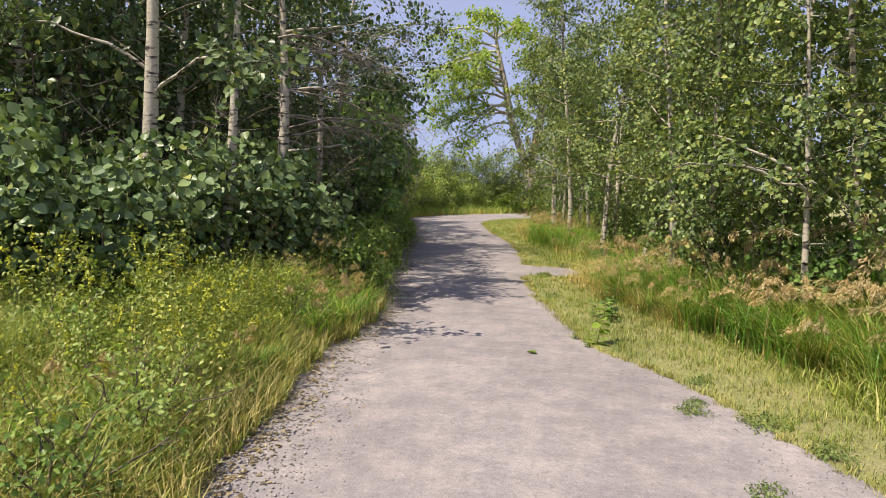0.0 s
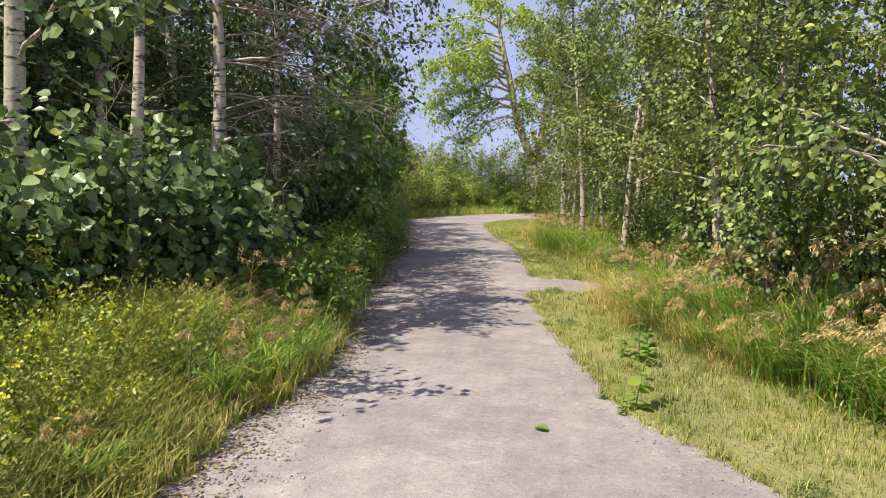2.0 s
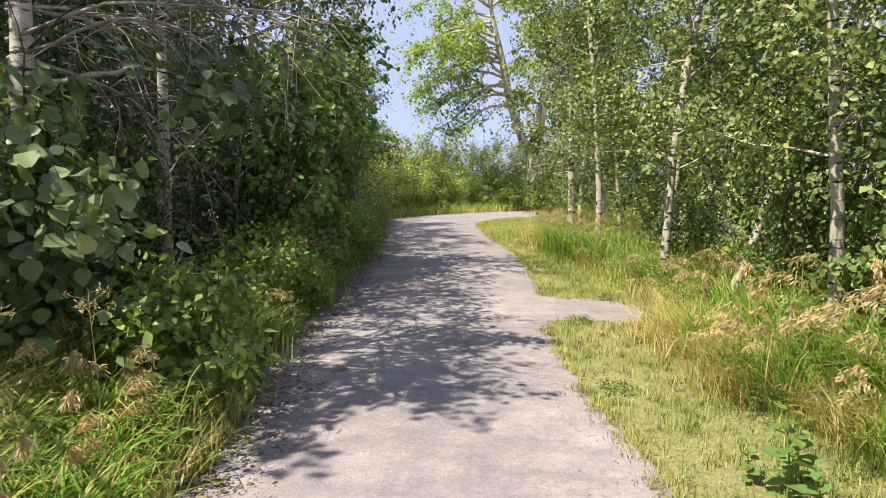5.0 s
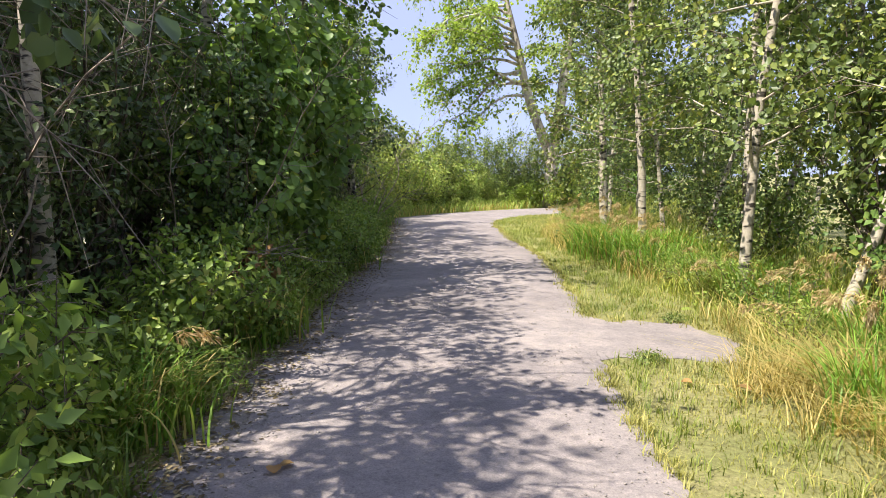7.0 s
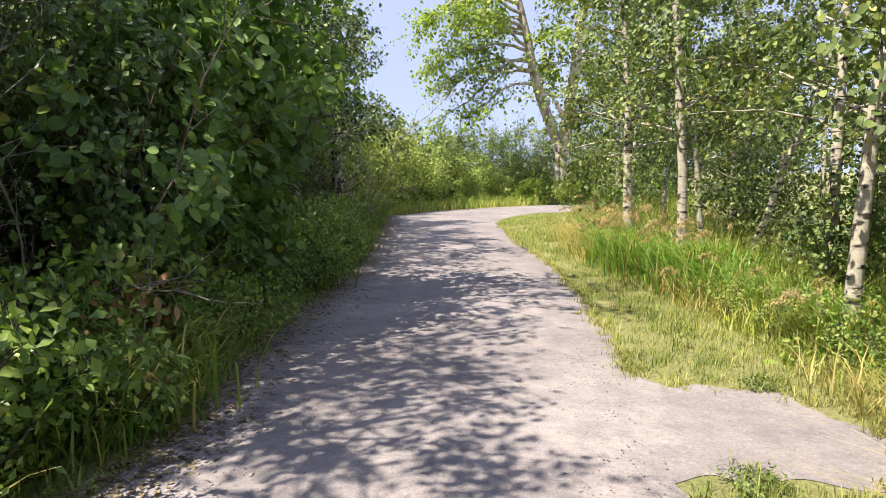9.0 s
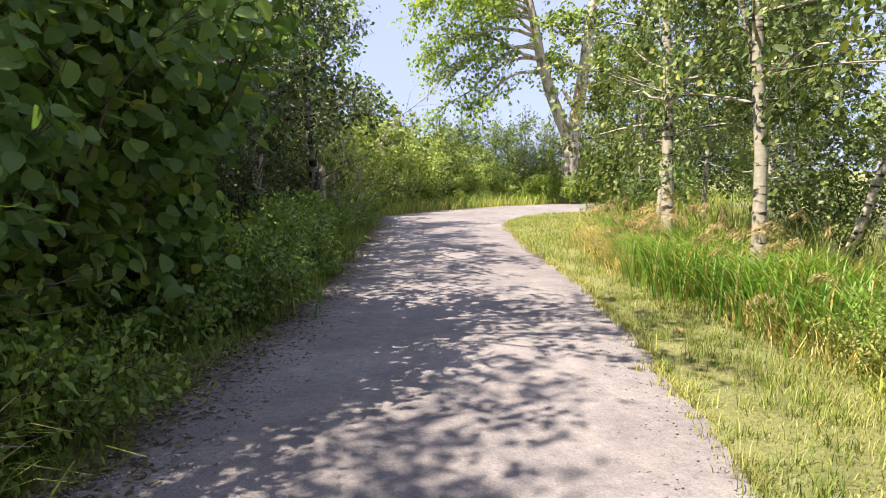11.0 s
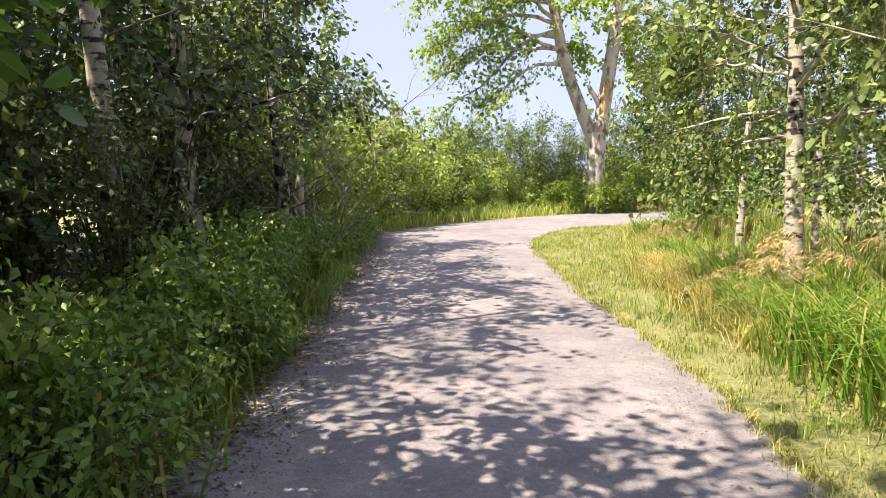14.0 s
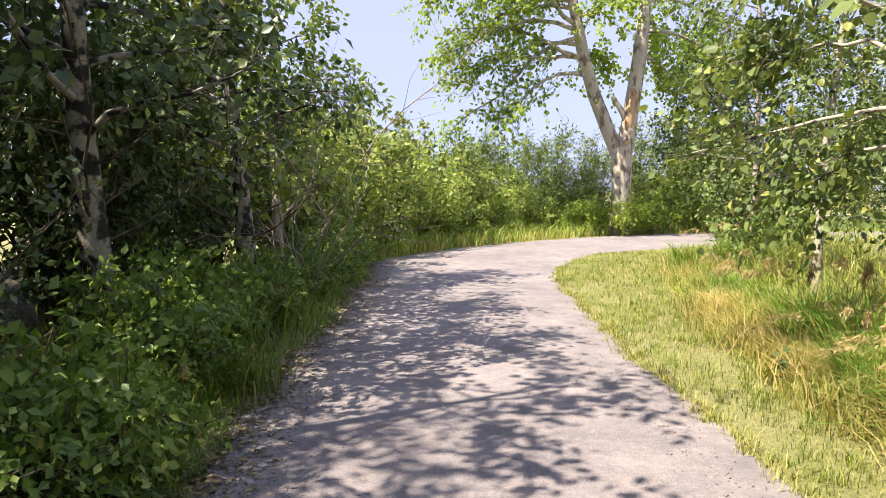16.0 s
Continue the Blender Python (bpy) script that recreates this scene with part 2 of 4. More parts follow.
def leaves(name, pos, heading, size, shape, mat, rng, fold=0.25, flat=0.6, face=None):
    """Many leaves in one mesh: at pos, pointing along heading, size metres long; face: where their upper sides turn."""
    n = len(pos)
    half = SHAPES[shape]
    k = len(half)
    back = half[-2::-1] if half[0][0] > 0 else half[-2:0:-1]
    tmpl = [(x, y, x * fold - 0.12 * y * y) for x, y in half] + [(-x, y, x * fold - 0.12 * y * y) for x, y in back]
    tmpl = np.array(tmpl)
    d = unit(heading)
    up = np.array([0, 0, 1.0]) * flat + rng.normal(0, 0.55, (n, 3)) if face is None else face + rng.normal(0, 0.33, (n, 3))
    side = unit(np.cross(d, up))
    nor = np.cross(side, d)
    size = np.asarray(size).reshape(-1, 1, 1) * np.ones((n, 1, 1))
    V = pos[:, None] + size * (tmpl[None, :, 0:1] * side[:, None] + tmpl[None, :, 1:2] * d[:, None] + tmpl[None, :, 2:3] * nor[:, None])
    m = len(tmpl)
    right = np.arange(k)
    left = np.r_[np.arange(k - 1, m), 0]
    off = (np.arange(n) * m)[:, None]
    return mesh_of(name, V.reshape(-1, 3), [right[None] + off, left[None] + off], mat)


def tube_arrays(lines, radii, sides):
    """Tapered tubes: lines (n, k, 3), radii (n, k)."""
    lines, radii = np.asarray(lines, float), np.asarray(radii, float)
    n, k, _ = lines.shape
    tan = unit(np.gradient(lines, axis=1))
    ref = np.where(np.abs(tan[..., 2:3]) > 0.85, np.array([1.0, 0, 0]), np.array([0, 0, 1.0]))
    a = unit(np.cross(tan, ref))
    b = np.cross(tan, a)
    ang = np.arange(sides) * 2 * math.pi / sides
    V = lines[:, :, None] + radii[:, :, None, None] * (np.cos(ang)[:, None] * a[:, :, None] + np.sin(ang)[:, None] * b[:, :, None])
    i, j, s = np.meshgrid(np.arange(n), np.arange(k - 1), np.arange(sides), indexing="ij")
    q = lambda jj, ss: (i * k + jj) * sides + ss % sides
    F = np.stack([q(j, s), q(j, s + 1), q(j + 1, s + 1), q(j + 1, s)], -1).reshape(-1, 4)
    return V.reshape(-1, 3), F


def tube(name, line, radii, sides, mat):
    v, f = tube_arrays([line], [radii], sides)
    return mesh_of(name, v, [f], mat, True)


def tubes(name, lines, radii, sides, mat):
    v, f = tube_arrays(lines, radii, sides)
    return mesh_of(name, v, [f], mat, True)


def wander(start, step, count, rng, jitter, pull=(0, 0, 0)):
    """A line that grows from start by steps which drift at random."""
    pts, d = [np.array(start, float)], np.array(step, float)
    ln = np.linalg.norm(d)
    for _ in range(count):
        d = d + rng.normal(0, jitter * ln, 3) + np.array(pull) * ln
        d *= ln / np.linalg.norm(d)
        pts.append(pts[-1] + d)
    return np.array(pts)


def along(line, t):
    t = np.clip(np.asarray(t) * (len(line) - 1), 0, len(line) - 1.001)
    i = t.astype(int)
    return line[i] + (line[i + 1] - line[i]) * (t - i)[:, None]


def foliage(root, limbs, rng, twigs, per_twig, twig_len, size, shape, leaf, twig_mat, droop=-0.15, first=0.2):
    """Twigs along each limb, and leaves along each twig: the part crown and the part twigs."""
    starts, dirs = [], []
    for line in limbs:
        t = first + (1 - first) * rng.random(twigs) ** 0.8
        starts.append(along(line, t))
        out = unit(line[-1] - line[0])
        dirs.append(unit(out * 0.7 + rng.normal(0, 0.65, (twigs, 3)) + np.array([0, 0, 0.1])))
    S, D = np.concatenate(starts), np.concatenate(dirs)
    ln = twig_len * rng.uniform(0.5, 1.25, len(S))[:, None]
    end = S + D * ln + np.array([0, 0, droop]) * ln
    r = 0.0022 + 0.0035 * twig_len
    tagged(part("twig_growth", tubes("twigs", np.stack([S, end], 1), np.tile([r, r * 0.35], (len(S), 1)), 3, twig_mat), root), kind="stuff")
    u = rng.uniform(0.15, 1.05, (len(S), per_twig, 1))
    P = S[:, None] * (1 - u) + end[:, None] * u + rng.normal(0, 0.035 + size * 0.35, (len(S), per_twig, 3))
    H = D[:, None] * 0.5 + rng.normal(0, 0.6, P.shape) + np.array([0, 0, -0.45])
    P, H = P.reshape(-1, 3), H.reshape(-1, 3)
    ok = P[:, 2] > 0.03
    P, H = P[ok], H[ok]
    face = unit(P * np.array([1, 1, 0])) * 0.75 + np.array([0, 0, 0.6])
    part("crown", leaves("crown", P, H, size * rng.uniform(0.65, 1.25, len(P)), shape, leaf, rng, face=face), root)


def poplar(label, seed, height, radius, base, spread, limb_count, leaf_mat, bark, size=0.07, twigs=9, per_twig=12, shape="small", lean=(0, 0), group="", name="aspen_tree", rise=0.5, dead=0, extra=(), sway=0.035):
    """A slim tree: tapered trunk, limbs of their own, twigs and leaves."""
    rng = np.random.default_rng(seed)
    root = thing(name, label, "tree", group)
    n = 12
    trunk = wander((0, 0, -0.1), (lean[0] * height / n, lean[1] * height / n, height / n), n, rng, sway)
    tr = radius * (1 - 0.86 * (np.arange(n + 1) / n) ** 0.9)
    tr[0] *= 1.35
    part("trunk", tube("trunk", trunk, tr, 10, bark), root)
    lines = []
    for i in range(limb_count + dead):
        f = base + (0.97 - base) * ((i % limb_count) + rng.random() * 0.8) / limb_count
        if i >= limb_count:
            f = base * rng.uniform(0.45, 1.2)
        a = i * 2.4 + rng.uniform(-0.5, 0.5)
        ln = spread * (1.1 - 0.75 * max(0, (f - base) / (1 - base)) ** 1.3) * rng.uniform(0.75, 1.2)
        start = along(trunk, np.array([f]))[0]
        d = np.array([math.cos(a), math.sin(a), rise * rng.uniform(0.3, 1.3)])
        line = wander(start, d * ln / 5 / np.linalg.norm(d), 5, rng, 0.16)
        r0 = max(0.006, radius * 0.3 * (1 - 0.6 * f)) * (1 if i < limb_count else 0.4)
        part("limb" if i < limb_count else "dead_limb", tube("limb", line, r0 * np.linspace(1, 0.08, 6), 5, bark if i < limb_count else BARK_DARK), root)
        if i < limb_count:
            lines.append(line)
    for start, end in extra:
        start, end = np.array(start, float), np.array(end, float)
        k = np.linspace(0, 1, 9)[:, None]
        line = start + (end - start) * k + np.array([0, 0, 0.35]) * (k * (1 - k)) * np.linalg.norm(end - start)
        line[1:] += rng.normal(0, 0.025, (8, 3))
        part("limb", tube("limb", line, np.linspace(0.025, 0.005, 9), 6, bark), root)
        lines.append(line[3:])
        lines.append(line[5:])
    foliage(root, lines, rng, twigs, per_twig, 0.32 * spread + 0.12, size, shape, leaf_mat, BARK_DARK)
    return root


def shrub(label, seed, height, spread, stems, leaf_mat, size, twigs=12, per_twig=12, shape="oval", group="", name="shrub", low=0.12, twig_len=0.38, bark=None):
    """Many stems arching out of one root, leafy almost to the ground."""
    rng = np.random.default_rng(seed)
    root = thing(name, label, "shrub", group)
    lines = []
    for i in range(stems):
        a = i * 2.4 + rng.uniform(-0.4, 0.4)
        out = spread * math.sqrt((i + 0.5) / stems) * rng.uniform(0.8, 1.15)
        h = height * (1 - 0.45 * (i / stems) ** 1.5) * rng.uniform(0.8, 1.1)
        k = np.linspace(0, 1, 8)[:, None]
        line = np.concatenate([math.cos(a) * (0.06 + out * k**1.5), math.sin(a) * (0.06 + out * k**1.5), h * k**0.85 - 0.03], 1)
        line[1:] += rng.normal(0, 0.05 * spread, (7, 3)) * k[1:]
        part("stem", tube("stem", line, np.linspace(0.006 + 0.004 * height, 0.003, 8), 5, bark or BARK_DARK), root)
        lines.append(line)
    foliage(root, lines, rng, twigs, per_twig, twig_len, size, shape, leaf_mat, bark or BARK_DARK, first=low)
    return root


def plant(proto_list, spots, rng, low=0.88, high=1.14):
    """Sets out a few kinds of plant: each kind is moved to its first spot, then copied."""
    used = set()
    for i, (x, y, *s) in enumerate(spots):
        p = proto_list[i % len(proto_list)]
        k = s[0] if s else rng.uniform(low, high)
        turn = s[1] if len(s) > 1 else rng.uniform(0, 360)
        m = pose(x, y, 0, 0, 0, turn) @ Matrix.Scale(k, 4)
        if p.name in used:
            c = copy_thing(p, pose(x, y, 0, 0, 0, turn))
            c.scale = (k, k, k)
        else:
            used.add(p.name)
            p.matrix_basis = m


def blades(name, xy, h, mat, rng, width=0.006, lean=0.45, label="", category="grass"):
    """A stand of bent grass blades as one object of stuff."""
    n = len(xy)
    h = np.asarray(h)[:, None]
    a = rng.uniform(0, 2 * math.pi, n)
    d = np.stack([np.cos(a), np.sin(a), np.zeros(n)], 1)
    s = np.stack([-np.sin(a), np.cos(a), np.zeros(n)], 1) * width * rng.uniform(0.6, 1.4, (n, 1))
    b = h * lean * rng.uniform(0.2, 1.6, (n, 1))
    p0 = np.concatenate([xy, np.zeros((n, 1))], 1)
    z = np.array([0, 0, 1.0])
    p1 = p0 + d * b * 0.28 + z * h * 0.55
    p2 = p0 + d * b + z * h * (1 - 0.25 * rng.random((n, 1)))
    V = np.stack([p0 - s, p0 + s, p1 - s * 0.8, p1 + s * 0.8, p2], 1).reshape(-1, 3)
    o = (np.arange(n) * 5)[:, None]
    me = mesh_of(name, V, [np.array([[0, 1, 3, 2]]) + o, np.array([[2, 3, 4]]) + o], mat)
    return tagged(new(name, me), label, category, "", "stuff")


# ---------------------------------------------------------------- ground and path
# Left edge x, y and right edge x, y of the gravel along its course.
COURSE = np.array([
    (-1.0, -15, 3.3, -15), (-1.0, -4, 3.25, -4), (-1.0, 0.6, 3.2, 0.6), (-1.0, 3, 3.1, 3), (-1.08, 5.2, 2.62, 5.2), (-1.15, 7.1, 2.0, 7.2), (-0.98, 8.4, 1.5, 8.2),
    (-1.0, 10, 1.32, 10), (-1.25, 12, 1.05, 12), (-1.65, 17, 1.1, 17), (-1.9, 20.5, 0.93, 20.2), (-2.3, 23.5, 0.45, 23.5),
    (-2.8, 27, 0.1, 27.3), (-3.4, 30.3, 0.07, 29.1), (-3.1, 32, 0.37, 31), (-1.6, 35, 1.1, 32.8), (1.0, 38, 3, 34.4),
    (4.5, 40.2, 5.5, 36), (14, 42, 14, 37.5)])


def smooth_rows(rows, per):
    out = []
    for i in range(len(rows) - 1):
        p0, p1, p2, p3 = rows[max(i - 1, 0)], rows[i], rows[i + 1], rows[min(i + 2, len(rows) - 1)]
        for t in np.arange(per) / per:
            out.append(0.5 * (2 * p1 + (p2 - p0) * t + (2 * p0 - 5 * p1 + 4 * p2 - p3) * t * t + (3 * p1 - p0 - 3 * p2 + p3) * t**3))
    return np.array(out + [rows[-1]])


ROWS = smooth_rows(COURSE, 40)


def patchy(xy, scale, seed):
    """Smooth noise from 0 to 1 over the ground."""
    rng = np.random.default_rng(seed)
    v = np.zeros(len(xy))
    for _ in range(7):
        a, f, p = rng.uniform(0, 6.28), scale * rng.uniform(0.6, 2.2), rng.uniform(0, 6.28)
        v += np.sin((xy[:, 0] * math.cos(a) + xy[:, 1] * math.sin(a)) * f + p)
    return np.clip(0.5 + v / 7, 0, 1)


ROWS[:, 0] += 0.16 * (patchy(ROWS[:, :2], 4.0, 1) - 0.5) + 0.1 * (patchy(ROWS[:, :2], 14.0, 2) - 0.5)
ROWS[:, 2] += 0.07 * (patchy(ROWS[:, 2:], 4.0, 3) - 0.5) + 0.05 * (patchy(ROWS[:, 2:], 14.0, 4) - 0.5)
# The bare bay of gravel that runs out into the right-hand verge.
BAY = np.array([(0.9, 13.45), (1.4, 13.55), (1.9, 13.42), (2.12, 13.7), (2.2, 14.2), (2.14, 14.65), (1.7, 14.85), (1.35, 14.9), (0.9, 15.1)])
OUTLINE = np.concatenate([ROWS[:, :2], ROWS[::-1, 2:]])


def inside(xy, poly):
    x, y = xy[:, 0], xy[:, 1]
    odd = np.zeros(len(xy), bool)
    for (x0, y0), (x1, y1) in zip(poly, np.roll(poly, -1, 0)):
        if y0 != y1:
            odd ^= ((y0 > y) != (y1 > y)) & (x < (x1 - x0) * (y - y0) / (y1 - y0) + x0)
    return odd


def left_x(y):
    return np.interp(y, ROWS[: 40 * 13, 1], ROWS[: 40 * 13, 0])


def right_x(y):
    return np.interp(y, ROWS[: 40 * 16, 3], ROWS[: 40 * 16, 2])


g = np.array([-3000, -400, -120, -50, -25, -12, -6, -3, 0, 3, 6, 9, 14, 20, 28, 36, 46, 60, 90, 140, 400, 3000], float)
gx, gy = np.meshgrid(g, g)
far = np.maximum(0, np.hypot(gx, gy - 18) - 45)
gz = 0.012 * np.minimum(far, 100) * (0.5 + 0.5 * np.sin(gx * 0.03 + 1))
k = len(g)
quads = np.array([[j * k + i, j * k + i + 1, (j + 1) * k + i + 1, (j + 1) * k + i] for j in range(k - 1) for i in range(k - 1)])
tagged(new("ground", mesh_of("ground", np.stack([gx, gy, gz], -1).reshape(-1, 3), [quads], SOIL, True)), "sunlit grassy soil with dry patches reaching the horizon", "ground", "", "structure")

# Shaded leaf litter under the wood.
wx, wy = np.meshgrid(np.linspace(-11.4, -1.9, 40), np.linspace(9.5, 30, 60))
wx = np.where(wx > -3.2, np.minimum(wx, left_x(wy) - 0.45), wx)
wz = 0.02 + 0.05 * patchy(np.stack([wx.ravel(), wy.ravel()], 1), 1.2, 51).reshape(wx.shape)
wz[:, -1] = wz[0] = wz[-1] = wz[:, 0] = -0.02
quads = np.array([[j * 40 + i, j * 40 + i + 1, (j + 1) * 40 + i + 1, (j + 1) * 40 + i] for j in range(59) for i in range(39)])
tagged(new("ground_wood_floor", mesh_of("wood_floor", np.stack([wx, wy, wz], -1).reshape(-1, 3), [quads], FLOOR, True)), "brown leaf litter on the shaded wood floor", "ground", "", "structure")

ACROSS = 22
u = np.linspace(0, 1, ACROSS + 1)
pv = ROWS[:, None, :2] * (1 - u)[None, :, None] + ROWS[:, None, 2:] * u[None, :, None]
pz = 0.006 + 0.02 * np.sin(u * math.pi)[None] ** 0.7 + np.random.default_rng(5).normal(0, 0.002, pv.shape[:2])
pv = np.concatenate([pv, pz[..., None]], 2)
w = ACROSS + 1
quads = np.array([[j * w + i, j * w + i + 1, (j + 1) * w + i + 1, (j + 1) * w + i] for j in range(len(ROWS) - 1) for i in range(ACROSS)])
tagged(new("road_path", mesh_of("path", pv.reshape(-1, 3), [quads], GRAVEL, True)), "grey crushed gravel footpath curving between trees", "path", "", "structure")
bm = bmesh.new()
ctr = BAY.mean(0)
rim = smooth_rows(np.concatenate([BAY, BAY]), 12)[: 12 * len(BAY)]
rim = ctr + (rim - ctr) * (0.8 + 0.34 * patchy(rim, 7.0, 41))[:, None]
ring = [bm.verts.new((x, y, 0.004)) for x, y in rim]
mid = bm.verts.new((*ctr, 0.009))
for i in range(len(ring)):
    bm.faces.new((ring[i], ring[(i + 1) % len(ring)], mid))
bmesh.ops.recalc_face_normals(bm, faces=bm.faces)
me = bpy.data.meshes.new("bay")
bm.to_mesh(me)
me.materials.append(GRAVEL)
tagged(new("road_gravel_bay", me), "bare gravel bay worn into the mown verge", "gravel", "", "structure")


# ---------------------------------------------------------------- grass
def spread_points(n, x0, x1, y0, y1, rng, keep):
    xy = np.stack([rng.uniform(x0, x1, n), rng.uniform(y0, y1, n)], 1)
    xy = xy[keep(xy[:, 0], xy[:, 1])]
    return xy[~inside(xy, OUTLINE) & ~inside(xy, BAY)]


# Where the mown verge ends and tall grass begins, beside the right edge.
VERGE = np.array([(3.4, -15), (3.4, 6.3), (3.2, 7.5), (2.95, 8.9), (2.6, 10.4), (2.55, 12), (2.45, 15), (2.15, 18.5), (1.8, 19.7), (1.62, 21), (1.45, 22.6), (1.4, 24), (1.6, 26.5), (1.8, 28), (2.2, 30.5), (3.2, 32), (5, 33.5), (14, 35)])


def verge_x(y):
    return np.interp(y, VERGE[:, 1], VERGE[:, 0])


def fray(x, y, seed, amount=0.16):
    """How far the grass creeps over the gravel's edge."""
    xy = np.stack([x, y], 1)
    return amount * (patchy(xy, 5.0, seed) - 0.35) + 0.05 * (patchy(xy, 17.0, seed + 1) - 0.5)


rg = np.random.default_rng(11)
xy = spread_points(190000, -0.3, 4.2, 3.6, 34.5, rg, lambda x, y: (x > right_x(y) - fray(x, y, 60)) & (x < verge_x(y) + 0.3) & (rg.random(len(x)) < 1.25 - y / 45))
xy = xy[patchy(xy, 2.6, 4) > 0.45 * rg.random(len(xy)) - 0.2]
edge = np.clip((xy[:, 0] - right_x(xy[:, 1])) / 0.5, 0.3, 1)
blades("verge_grass", xy, (0.02 + 0.045 * rg.random(len(xy))) * edge * (0.5 + 1.0 * patchy(xy, 1.5, 9)), BLADE_LAWN, rg, 0.0026, 0.7, "short mown yellow-green grass along the path")
def tufted(centres, per, radius):
    """Blades gathered in small tufts round the given centres."""
    k = rg.integers(len(centres), size=len(centres) * per)
    return centres[k] + rg.normal(0, 1, (len(k), 2)) * (radius * rg.uniform(0.5, 1.4, len(centres)))[k][:, None]


mid = spread_points(5200, -0.2, 4.0, 4.0, 33, rg, lambda x, y: (x > right_x(y) - 0.03) & (x < verge_x(y) + 0.2))
xy = tufted(mid, 16, 0.045)
xy = xy[~inside(xy, BAY)]
blades("verge_tuft_grass", xy, (0.035 + 0.075 * rg.random(len(xy))) * (0.6 + 0.8 * patchy(xy, 2.0, 15)), BLADE_GREEN, rg, 0.0026, 0.8, "small green tufts in the mown verge")
y = rg.uniform(4.2, 30, 900)
mid = np.stack([right_x(y) + rg.normal(0.0, 0.04, 900), y], 1)
rim = np.concatenate([mid, BAY[1:-1].repeat(6, 0) + rg.normal(0, 0.07, (6 * (len(BAY) - 2), 2))])
xy = tufted(rim[~((rim[:, 1] > 13.4) & (rim[:, 1] < 15.0) & (rim[:, 0] < 1.3))], 14, 0.03)
blades("edge_tuft_grass", xy, 0.02 + 0.06 * rg.random(len(xy)), BLADE_LAWN, rg, 0.0026, 0.9, "ragged grass tufts creeping over the gravel edge")
mats = np.array([(2.35, 11.3), (2.3, 12.2), (2.6, 10.6), (2.1, 22.2), (1.85, 21.5), (2.5, 13.0), (2.9, 9.7), (2.2, 12.8), (1.75, 22.8), (1.8, 24.3), (1.85, 25.0), (1.7, 23.7), (2.0, 25.5)])
xy = tufted(mats.repeat(60, 0) + rg.normal(0, 0.2, (len(mats) * 60, 2)), 12, 0.06)
blades("matted_dry_grass", xy, 0.1 + 0.28 * rg.random(len(xy)), BLADE_DRY, rg, 0.0035, 1.6, "matted tan dead grass lying over the verge")
xy = spread_points(80000, 1.2, 6.5, 3.5, 35, rg, lambda x, y: (x > verge_x(y) - 0.15) & (rg.random(len(x)) < np.exp(-0.7 * np.maximum(0, x - verge_x(y) - 0.6))))
tall = 0.16 + 0.42 * np.clip((xy[:, 0] - verge_x(xy[:, 1])) / 0.9, 0, 1)
blades("tall_grass", xy, tall * (0.5 + 0.7 * rg.random(len(xy))) * (0.2 + 1.5 * patchy(xy, 3.0, 5)), BLADE_GREEN, rg, 0.006, 1.0, "tall green grass leaning over the mown verge")
xy = spread_points(44000, 1.2, 5.5, 3.5, 34, rg, lambda x, y: (x > verge_x(y) - 0.25) & (rg.random(len(x)) < np.exp(-1.0 * np.maximum(0, x - verge_x(y) - 0.3))))
xy = xy[patchy(xy, 2.2, 21) > 0.58]
blades("dry_grass", xy, 0.1 + 0.3 * rg.random(len(xy)), BLADE_DRY, rg, 0.0045, 1.2, "dry straw-coloured grass beside the verge")
xy = spread_points(90000, -6.0, -0.7, 2.6, 10.6, rg, lambda x, y: (x < left_x(y) + fray(x, y, 70)) & (rg.random(len(x)) < np.exp(-0.35 * np.maximum(0, left_x(y) - x - 1.2))))
tall = 0.12 + 0.58 * np.clip((left_x(xy[:, 1]) - xy[:, 0]) / 1.2, 0, 1)
blades("meadow_grass", xy, tall * (0.4 + 0.7 * rg.random(len(xy))) * (0.6 + 0.7 * patchy(xy, 2.0, 31)), BLADE_GREEN, rg, 0.0055, 0.8, "dense sunlit meadow grass beside the path")
xy = spread_points(38000, -4.5, -0.7, 2.6, 10.6, rg, lambda x, y: (x < left_x(y) + fray(x, y, 70) + 0.03) & (rg.random(len(x)) < np.exp(-1.0 * np.maximum(0, left_x(y) - x))))
blades("straw_grass", xy, 0.1 + 0.42 * rg.random(len(xy)) * np.clip(0.35 + left_x(xy[:, 1]) - xy[:, 0], 0.25, 1.3), BLADE_DRY, rg, 0.0045, 0.7, "straw-coloured grass fringing the gravel")
xy = spread_points(60000, -5.5, -0.9, 10, 33, rg, lambda x, y: (x < left_x(y) + fray(x, y, 70)) & (rg.random(len(x)) < np.exp(-0.9 * np.maximum(0, left_x(y) - x - 0.5))))
tall = 0.05 + 0.34 * np.clip((left_x(xy[:, 1]) - xy[:, 0]) / 0.9, 0, 1)
blades("shade_grass", xy, tall * (0.5 + 0.7 * rg.random(len(xy))) * (0.5 + 0.9 * patchy(xy, 2.0, 33)), BLADE_SHADE, rg, 0.006, 1.0, "shaded green grass under the shrubs")
xy = spread_points(30000, -6, 12, 30.5, 46, rg, lambda x, y: (y > 31.0) & ((x < right_x(y)) | (y > 36)))
blades("far_grass", xy, 0.2 + 0.45 * rg.random(len(xy)), LEAF_YELLOW, rg, 0.012, 0.9, "tall sunlit grass behind the bend")
xy = spread_points(9000, -5, 9, 30.8, 42, rg, lambda x, y: (y > 31.2) & ((x < right_x(y)) | (y > 36)))
